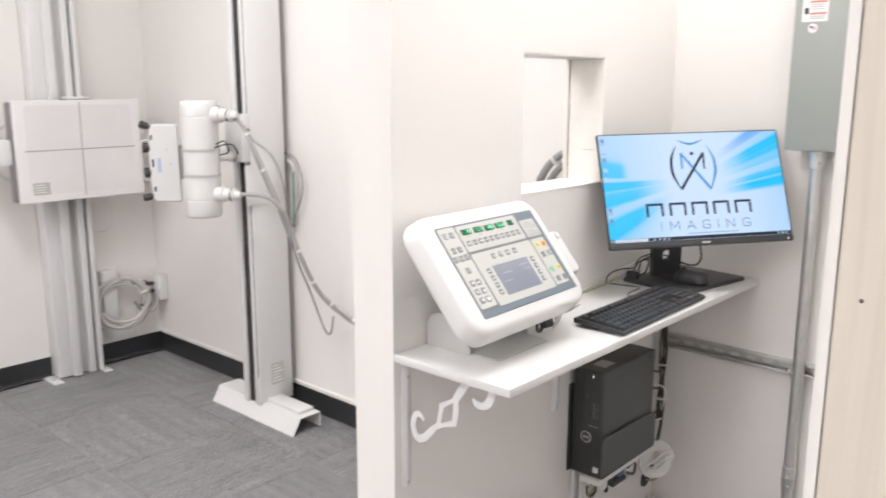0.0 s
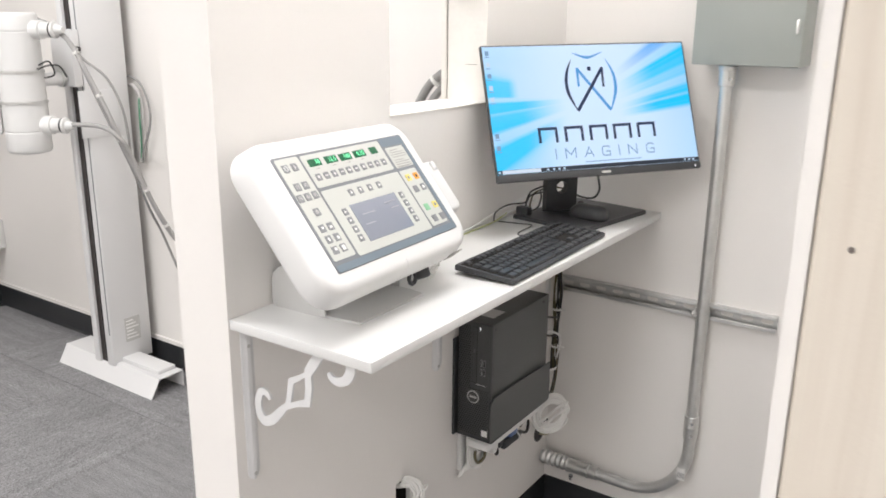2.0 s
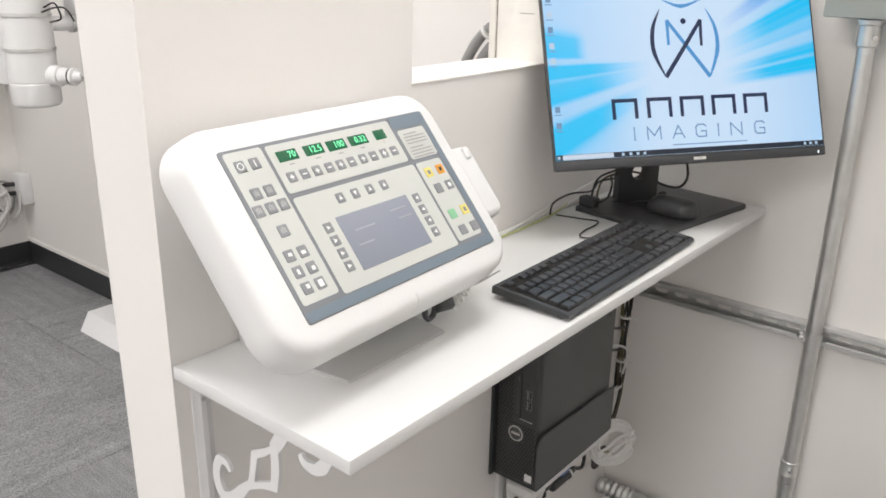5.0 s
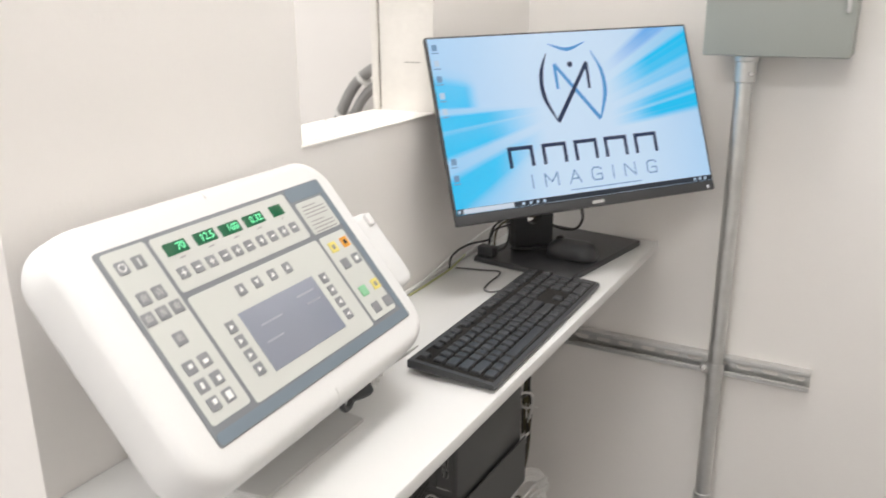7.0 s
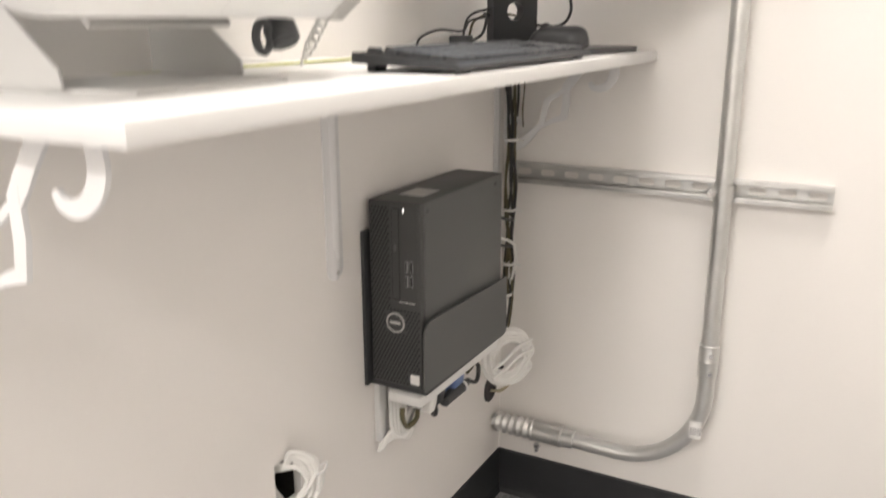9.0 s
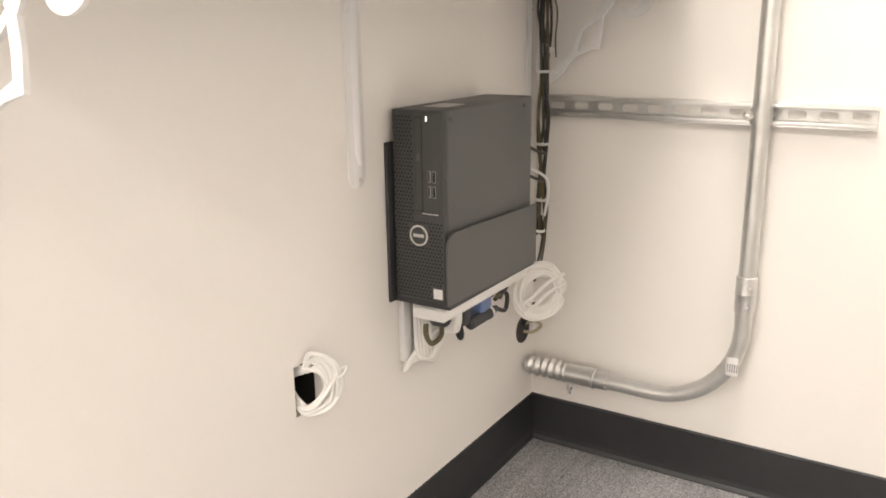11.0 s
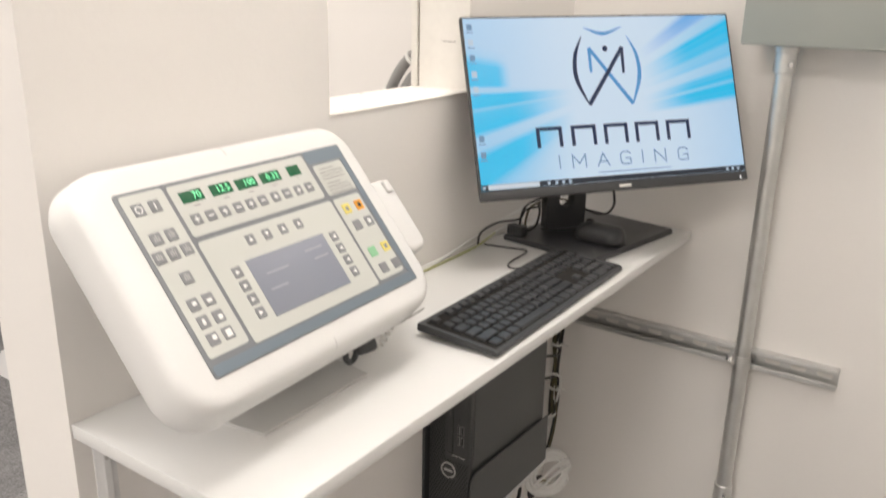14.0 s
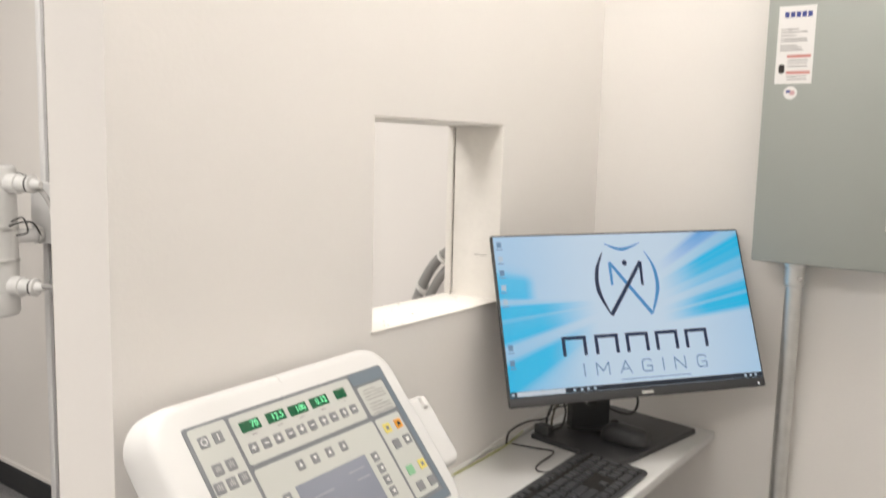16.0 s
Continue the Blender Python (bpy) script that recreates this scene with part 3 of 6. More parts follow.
        part("symbol", tri(88.8, v, -90), ICON, b)
        b = item("button", 247, v, 12, 12.5, BUTTON, 0.0024)
        part("symbol", tri(247, v, 90), ICON, b)
    for k, (u, v) in enumerate(((19.6, 184.6), (39.6, 184.7), (21, 150.8), (39.5, 151), (12.6, 131.4), (30, 131.6), (47.5, 132), (29.5, 103.7),
                                (20.1, 75.7), (39.3, 75.6), (20.2, 56.2), (39.5, 55.9), (20, 37), (39.5, 36.8))):
        b = item("button", u, v, 13, 13.5, BUTTON, 0.0024)
        if k == 0:
            bm = loft([[F((u + r * math.cos(a)) / 1000 - 0.1725, (v + r * math.sin(a)) / 1000 - 0.103, 0.0026).translation for a in [2 * math.pi * i / 14 for i in range(14)]] for r in (4.4, 3.2)], caps=(False, False))
            part("symbol", bm, ICON, b)
        elif k == 1:
            part("symbol", bars(u, v, [(0, 0, 1.4, 8)]), ICON, b)
        elif k < 8:
            part("symbol", bars(u, v, [(-2.5, 0, 1, 6), (0, 1, 1, 7), (2.5, 0, 1, 6)], GREYMETAL), GREYMETAL, b)
        else:
            dx, dy, w, h = ((1, 1, 5, 4), (0, -1, 6, 4), (0, 0, 3.5, 6), (1.5, -1, 5, 5), (2, 1.5, 5, 5), (0.5, 0, 7, 8))[k - 8]
            part("symbol", bars(u, v, [(dx, dy, w, h)]), ICON, b)
    for u, v, mat, sym in ((294.3, 118.3, BUTTONY, BUTTON), (318.8, 118.3, BUTTONO, SLOT), (296.2, 94, OVERLAY, BUTTON), (319.8, 94.2, BUTTON, ICON),
                           (294.8, 55.3, BUTTONG, BUTTONG), (321.5, 55.6, BUTTONY, BUTTON), (297.6, 30.9, BUTTON, BUTTON), (322.4, 30.4, BUTTON, BUTTON)):
        b = item("button", u, v, 14, 13.5, mat if mat is not OVERLAY else BUTTON, 0.0024)
        part("symbol", bars(u, v, [(0, 0, 5.5, 5.5)]), sym, b)
    # displays
    texts = (("70", 87.5, 185.5, 30), ("12.5", 128.5, 185.3, 30), ("100", 165.8, 184.5, 31), ("0.32", 204.5, 184.6, 32), ("", 245, 185, 20.5))
    for word, u, v, w in texts:
        d = item("led_display", u, v, w, 13.5, LEDBACK, 0.0022, r=0.0008)
        if word:
            cu = bpy.data.curves.new("digits", "FONT")
            cu.body, cu.size, cu.align_x, cu.align_y, cu.extrude = word, 0.0115, "RIGHT", "CENTER", 0.0001
            tmp = new("digits", cu)
            me = bpy.data.meshes.new_from_object(tmp.evaluated_get(bpy.context.evaluated_depsgraph_get()))
            bpy.data.objects.remove(tmp)
            bpy.data.curves.remove(cu)
            me.materials.append(LEDON)
            ob = new("digits", me)
            ob.parent = d
            ob.matrix_basis = F((u + w / 2 - 3) / 1000 - 0.1725, v / 1000 - 0.103, 0.0025)
        part("caption", bars(u, v - 11.5, [(0, 0, 8 if word else 2, 1.3)]), INK, keypad)
    item("lcd_screen", 168, 65.3, 126, 68.5, LCD, 0.0022, r=0.0006)
    for v, u, w in ((78, 140, 34), (60, 130, 26), (86, 205, 30), (74, 210, 24)):
        part("screen_text", bars(u, v, [(0, 0, w, 2.0)]), LCDTEXT, keypad)
    for k in range(8):
        part("notice_line", bars(305 - (6 if k in (0, 4) else 0), 177 - 4.6 * k - (2 if k > 3 else 0), [(0, 0, 42 if k not in (0, 4) else 26, 1.3)]), INK, keypad)
    # stand
    foot = [(0.040, -0.083), (0.036, 0.098), (0.0, 0.104), (-0.142, 0.106), (-0.142, -0.098), (-0.050, -0.096)]
    st = part("stand", plate(foot, 0.004), STANDGREY, th, "light grey folded steel stand")
    for y in (-0.098, 0.103):
        part("side_plate", loft([[Vector((x, yy, z)) for x, z in ((-0.024, 0.004), (-0.146, 0.004), (-0.146, 0.046), (-0.141, 0.062), (-0.128, 0.073), (-0.108, 0.078), (-0.092, 0.074), (-0.026, 0.018))] for yy in (y, y + 0.003)]), STANDGREY, st)
    part("slope_plate", loft([[Vector((x, yy, z)) for x, z in ((0.006, 0.052), (-0.106, 0.178), (-0.109, 0.176), (0.003, 0.049))] for yy in (-0.090, 0.060)]), GREYMETAL, st)
    # underside connector and its ring
    part("connector", turned((0.020, 0.100, 0.066), (0.040, 0.096, 0.026), [(0, 0.010), (0.018, 0.010), (0.019, 0.0155), (0.034, 0.0155), (0.037, 0.012)], 18), BLACK, th)
    part("cable_clip", pipe([(0.030, 0.074 + 0.010 * math.cos(a), 0.040 + 0.013 * math.sin(a)) for a in [k * math.pi / 4 for k in range(8)]], 0.0040, 6, 3, closed=True), BLACK, th)
    # louvres low on the side
    for k in range(7):
        p = F(0.150 + 0.0042 * k, -0.1405, -0.030)
        part("louvre", box(-0.0009, 0.0009, -0.001, 0.001, -0.018, 0.012, bevel=0.0004), GREYMETAL, th, at=p)
    return th


console()


def hand_switch():
    """Exposure hand switch in its holder on the console's side, with a coiled cord."""
    th = thing("hand_switch", (-0.985, 1.574, SHELF_Z), 0, "white hand switch clipped to the console side with coiled cord", "hand switch")
    m = pose(0, 0.004, 0.192, 0, 0, 92.8) @ pose(0, 0, 0, 51)
    part("holder", slab(0.030, 0.075, 0.034, 0.008, 0.004, m=m @ pose(0.018, 0.005, -0.060)), ABS, th)
    part("grip", slab(0.050, 0.112, 0.032, 0.016, 0.010, 0.008, m=m @ pose(0.028, -0.012, -0.040)), ABS, th)
    part("trigger", slab(0.012, 0.018, 0.006, 0.004, 0.002, m=m @ pose(0.034, 0.030, -0.009)), ABS, th)
    a = m @ pose(0.034, -0.082, -0.024)
    start = a.translation
    coil = []
    for k in range(121):
        f = k / 120
        c = start.lerp(Vector((0.028, -0.050, 0.012)), f)
        ang = f * 2 * math.pi * 15
        coil.append(c + Vector((0.006 * math.cos(ang), 0.0, 0.006 * math.sin(ang))) * min(1, 6 * f, 6 * (1 - f)))
    part("coiled_cord", pipe(coil, 0.0018, 6, raw=True), WIREWHITE, th)


hand_switch()


# -- monitor --
def screen_rays(mat):
    """Pale blue desktop picture with two soft fans of cyan light rays, one to each side."""
    nt = mat.node_tree

    def calc(kind, a, b=0.0):
        n = nt.nodes.new("ShaderNodeMath")
        n.operation = kind
        for k, q in enumerate((a, b)):
            if isinstance(q, (int, float)):
                n.inputs[k].default_value = q
            else:
                nt.links.new(q, n.inputs[k])
        return n.outputs[0]

    def step(value, low, high):
        n = nt.nodes.new("ShaderNodeMapRange")
        n.interpolation_type = "SMOOTHSTEP"
        n.inputs["From Min"].default_value, n.inputs["From Max"].default_value = low, high
        nt.links.new(value, n.inputs["Value"])
        return n.outputs[0]

    def blend(share, a, b):
        n = nt.nodes.new("ShaderNodeMix")
        n.data_type = "RGBA"
        for k, q in ((0, share), (6, a), (7, b)):
            if isinstance(q, tuple):
                n.inputs[k].default_value = (*q, 1)
            else:
                nt.links.new(q, n.inputs[k])
        return n.outputs[2]

    tc, sep = nt.nodes.new("ShaderNodeTexCoord"), nt.nodes.new("ShaderNodeSeparateXYZ")
    nt.links.new(tc.outputs["Object"], sep.inputs[0])
    u = calc("MULTIPLY_ADD", sep.outputs[0], 178 / 0.520)
    u.node.inputs[2].default_value = 89
    v = calc("MULTIPLY_ADD", sep.outputs[1], 100 / 0.2925)
    v.node.inputs[2].default_value = 47.44
    streak = nt.nodes.new("ShaderNodeTexNoise")
    streak.noise_dimensions = "1D"
    streak.inputs["Scale"].default_value, streak.inputs["Detail"].default_value = 26.0, 2.0

    def fan(cu, cv, side, low, high, stops):
        """Strength of the rays by their slope seen from (cu, cv)."""
        run = calc("MAXIMUM", calc("MULTIPLY", calc("SUBTRACT", u, cu), side), 1.0)
        slope = calc("DIVIDE", calc("SUBTRACT", v, cv), run)
        at = nt.nodes.new("ShaderNodeMapRange")
        at.inputs["From Min"].default_value, at.inputs["From Max"].default_value = low, high
        nt.links.new(slope, at.inputs["Value"])
        ramp = nt.nodes.new("ShaderNodeValToRGB")
        nt.links.new(at.outputs[0], ramp.inputs[0])
        dots = ramp.color_ramp.elements
        while len(dots) > 1:
            dots.remove(dots[0])
        for k, (q, g) in enumerate(stops):
            e = dots[0] if k == 0 else dots.new((q - low) / (high - low))
            e.position, e.color = (q - low) / (high - low), (g, g, g, 1)
        return slope, ramp.outputs[0]

    slope_l, left = fan(100, 57, -1, -0.8, 0.4, [(-0.8, 0.2), (-0.66, 0.35), (-0.60, 0.55), (-0.55, 0.95), (-0.40, 1.0), (-0.34, 0.18), (-0.28, 0.14), (-0.235, 0.95), (-0.13, 0.85), (-0.105, 0.55), (-0.09, 0.95), (-0.02, 0.92), (0.0, 0.12), (0.02, 0.1), (0.04, 0.85), (0.17, 0.8), (0.235, 0.12), (0.3, 0.0)])
    slope_r, right = fan(36, 32, 1, 0.0, 0.8, [(0.0, 0.0), (0.09, 0.0), (0.122, 0.95), (0.165, 1.0), (0.18, 0.45), (0.198, 0.95), (0.225, 0.85), (0.25, 0.25), (0.285, 0.22), (0.305, 0.6), (0.345, 0.5), (0.362, 0.8), (0.45, 0.95), (0.475, 0.3), (0.52, 0.2), (0.55, 0.8), (0.60, 0.7), (0.64, 0.05)])
    nt.links.new(slope_r, streak.inputs["W"])
    block = calc("MULTIPLY", step(slope_l, 0.01, 0.03), step(u, 17, 27))          # the upper band on this side breaks off early
    left = calc("MULTIPLY", calc("MULTIPLY", left, calc("SUBTRACT", 1.0, step(u, 22, 68))), calc("SUBTRACT", 1.0, block))
    right = calc("MULTIPLY", right, step(u, 108, 150))
    total = calc("MULTIPLY", calc("ADD", left, right), calc("ADD", calc("MULTIPLY", streak.outputs["Fac"], 0.5), 0.82))
    total = calc("MINIMUM", total, 1.0)
    deep = step(slope_r, 0.50, 0.54)
    ground = blend(step(calc("ABSOLUTE", calc("SUBTRACT", u, 96)), 20, 95), (0.70, 0.85, 1.0), (0.50, 0.74, 0.98))
    ray = blend(calc("MULTIPLY", deep, step(u, 100, 120)), (0.0, 0.60, 1.0), (0.10, 0.42, 0.90))
    nt.links.new(blend(total, ground, ray), nt.nodes["Principled BSDF"].inputs["Emission Color"])


def monitor():
    th = thing("monitor", (-0.972, 2.236, SHELF_Z), 0, "thin-bezel black desktop monitor showing a blue desktop, turned on its stand", "monitor")
    # screen frame: u right, v up, w towards the viewer
    S = pose(-0.9070 + 0.972, 2.1155 - 2.236, 1.2775 - SHELF_Z, 0, 0, 52.2) @ pose(0, 0, 0, 68.7) @ pose(0, 0, 0, 0, 0, 1.3)
    w, h = 0.528, 0.314

    def P(u, v, d):
        """Place on the display: u, v in parts of a 178 x 100 grid."""
        return S @ pose((u / 178 - 0.5) * 0.520, (v / 100 - 0.5) * 0.2925 + 0.0075, d)

    case = part("case", slab(w, h, 0.009, 0.004, 0.0012, 0.003, z=-0.0095, m=S), SATIN, th)
    part("rear_housing", slab(0.36, 0.22, 0.030, 0.02, 0, 0.012, z=-0.0465, m=S @ pose(0, -0.01, 0)), BLACK, th)
    part("chin", box(-w / 2 + 0.001, w / 2 - 0.001, -h / 2 + 0.0008, -h / 2 + 0.0155, -0.0006, 0.0012, bevel=0.0005), BLACK, th, at=S)
    part("maker_mark", box(-0.012, 0.012, -h / 2 + 0.0055, -h / 2 + 0.0108, 0.0013, 0.0017), CHROME, th, "small silver maker mark", at=S @ pose(0.008, 0, 0))
    part("power_light", box(0.247, 0.2495, -h / 2 + 0.004, -h / 2 + 0.009, 0.0013, 0.0018), glow("power_led", (1, 1, 1), 1.5), th, at=S)
    screen_mat = glow("screen_sky", (0.56, 0.77, 0.98), 1.0, 0.25)
    screen_rays(screen_mat)
    screen = part("screen", box(-0.260, 0.260, -0.14625 + 0.0075, 0.14625 + 0.0075, -0.0006, 0.0003), screen_mat, th, "lit desktop with cyan light rays", at=S)
    Si = S.inverted()

    def flat(points, lift, bm=None):
        bm = bm or bmesh.new()
        bm.faces.new([bm.verts.new((Si @ P(u, v, lift)).translation) for u, v in points])
        return bm

    def stroke(points, widths, lift, bm=None):
        path = smooth_path([(u, v, 0) for u, v in points], 8)
        bm = bm or bmesh.new()
        k = len(path)
        rows = []
        for i, q in enumerate(path):
            d = (path[min(i + 1, k - 1)] - path[max(i - 1, 0)]).normalized()
            f = i / (k - 1) * (len(widths) - 1)
            j = min(int(f), len(widths) - 2)
            half = (widths[j] + (widths[j + 1] - widths[j]) * (f - j)) / 2
            rows.append([bm.verts.new((Si @ P(q.x - d.y * half * s, q.y + d.x * half * s, lift)).translation) for s in (1, -1)])
        for a, b in zip(rows, rows[1:]):
            bm.faces.new((a[0], a[1], b[1], b[0]))
        return bm

    navy, blue = glow("mark_navy", (0.012, 0.028, 0.085), 0.9, 0.3), glow("mark_blue", (0.10, 0.36, 0.72), 0.9, 0.3)
    bm = stroke([(74, 88), (68.5, 76), (68, 62), (74.5, 46.5)], [0.3, 2.6, 2.8, 0.6], 0.0013)
    part("emblem", bm, navy, screen, "plain shield emblem of arcs and crossed strokes", smooth=False)
    part("emblem", stroke([(104.5, 88), (110, 76), (110.3, 62), (104, 46)], [0.3, 2.2, 2.8, 0.8], 0.0013), blue, screen, smooth=False)
    part("emblem", stroke([(76, 93.5), (88.5, 89.5), (102, 93.5)], [0.3, 2.4, 0.3], 0.0013), blue, screen, smooth=False)
    part("emblem", stroke([(74.5, 46.5), (87.5, 63.5), (100.6, 81)], [2.8, 2.6, 2.4], 0.00136), navy, screen, smooth=False)
    part("emblem", stroke([(100.4, 81), (99.8, 65)], [2.2, 1.8], 0.00137), navy, screen, smooth=False)
    part("emblem", stroke([(104, 46), (91, 63.5), (78, 81)], [2.6, 2.4, 2.2], 0.00132), blue, screen, smooth=False)
    part("emblem", stroke([(78.2, 81), (78, 66)], [2.2, 1.8], 0.00133), blue, screen, smooth=False)
    part("emblem", flat([(89 + 1.8 * math.cos(a), 80.3 + 1.8 * math.sin(a)) for a in [2 * math.pi * i / 16 for i in range(16)]], 0.0013), navy, screen, smooth=False)
    for u0, u1 in ((37.5, 54.2), (60, 76.5), (81.8, 98), (103, 119.4), (124.7, 141.4)):
        for a, b, c, d in ((u0, u1, 32.4, 34.6), (u0, u0 + 2.3, 22.4, 32.4), (u1 - 2.3, u1, 22.4, 32.4)):
            part("word_bar", flat([(a, c), (b, c), (b, d), (a, d)], 0.0013), navy, screen, smooth=False)
    grey = glow("mark_grey", (0.20, 0.36, 0.56), 0.9, 0.3)
    strokes = {"I": [[(0, 0), (0, 1)]], "M": [[(0, 0), (0, 1), (0.5, 0.3), (1, 1), (1, 0)]], "A": [[(0, 0), (0.5, 1), (1, 0)], [(0.2, 0.33), (0.8, 0.33)]],
               "G": [[(0.95, 0.85), (0.75, 1), (0.2, 1), (0, 0.8), (0, 0.2), (0.2, 0), (0.95, 0), (0.95, 0.45), (0.5, 0.45)]], "N": [[(0, 0), (0, 1), (1, 0), (1, 1)]]}
    for letter, u, wide in zip("IMAGING", (50.5, 59, 75.5, 91, 106, 114.5, 131), (0, 8.5, 7.5, 7, 0, 7.5, 7)):
        bm = bmesh.new()
        for line in strokes[letter]:
            for (a, b), (c, d) in zip(line, line[1:]):
                p, q = Vector((u + a * wide, 9.6 + b * 7.4)), Vector((u + c * wide, 9.6 + d * 7.4))
                way = (q - p).normalized()
                side = Vector((-way.y, way.x)) * 0.42
                p, q = p - way * 0.4, q + way * 0.4
                flat([p + side, q + side, q - side, p - side], 0.0013, bm)
        part("letter", bm, grey, screen, smooth=False)
    part("word_bar", flat([(75, 5.2), (125, 5.2), (125, 5.8), (75, 5.8)], 0.0013), grey, screen, smooth=False)
    part("taskbar", flat([(0, 0.1), (178, 0.1), (178, 3.2), (0, 3.2)], 0.0012), glow("taskbar_dark", (0.012, 0.02, 0.035), 0.9, 0.3), screen, smooth=False)
    part("search_field", flat([(4, 0.2), (36, 0.2), (36, 3.0), (4, 3.0)], 0.00128), glow("search_white", (0.78, 0.85, 0.93), 0.9, 0.3), screen, smooth=False)
    light = glow("icon_light", (0.6, 0.75, 0.9), 0.9, 0.3)
    dark = glow("icon_dark", (0.20, 0.36, 0.56), 0.9, 0.3)
    for u in (1.6, 42, 47, 51.5, 56, 165, 169, 173):
        part("desktop_icon", flat([(u - 0.9, 0.8), (u + 0.9, 0.8), (u + 0.9, 2.4), (u - 0.9, 2.4)], 0.0013), light, screen, smooth=False)
    for k, v in enumerate((95, 86, 77, 67.5, 58.5, 30, 20.5)):
        part("desktop_icon", flat([(1.8, v - 2), (5.0, v - 2), (5.0, v + 1.6), (1.8, v + 1.6)], 0.0013), dark if k in (0, 2, 5, 6) else light, screen, smooth=False)
        part("icon_caption", flat([(1.2, v - 3.6), (5.6, v - 3.6), (5.6, v - 3.0), (1.2, v - 3.0)], 0.0013), dark, screen, smooth=False)
    # stand
    part("base_plate", slab(0.216, 0.292, 0.010, 0.008, 0.004, m=pose(-0.002, -0.0155, 0.0005, 0, 0, -9)), SATIN, th)
    neck_at = pose(-1.035 + 0.972, 2.220 - 2.236, 0.0, 0, 0, 52.2)
    bm = bmesh.new()
    hole = [(0.016 * math.cos(a), 0.070 + 0.016 * math.sin(a)) for a in [2 * math.pi * i / 16 for i in range(16)]]
    rect = []
    for x, z in hole:
        dx, dz = x / 0.016, (z - 0.070) / 0.016
        s = min(0.043 / max(abs(dx), 1e-6), 0.043 / max(abs(dz), 1e-6))
        rect.append((dx * s, 0.070 + dz * s))
    loft([[Vector((x, y, z)) for x, z in loop] for loop, y in ((rect, -0.012), (rect, 0.012), (hole, 0.012), (hole, -0.012), (rect, -0.012))], bm, (False, False))
    box(-0.043, 0.043, -0.012, 0.012, 0.005, 0.0270, bm=bm)
    box(-0.043, 0.043, -0.012, 0.012, 0.1130, 0.265, bm=bm)
    part("neck", bm, BLACK, th, "dark stand column with a round cable opening", at=neck_at, smooth=False)
    part("hinge", slab(0.08, 0.07, 0.115, 0.01, 0.002, m=S @ pose(0, 0.01, -0.162)), BLACK, th)
    part("input_cable", pipe([(0.034, -0.02, 0.135), (0.036, 0.004, 0.085), (0.036, 0.004, 0.066), (0.026, 0.004, 0.050), (0.006, 0.006, 0.044), (-0.025, 0.012, 0.046), (-0.06, 0.025, 0.055)], 0.0026, 8), WIREDARK, th)
    part("power_cable", pipe([(-0.060, -0.055, 0.125), (-0.085, -0.04, 0.075), (-0.10, -0.02, 0.045), (-0.115, 0.03, 0.030), (-0.128, 0.08, 0.016)], 0.0026, 8), WIREDARK, th)
    return th


monitor()


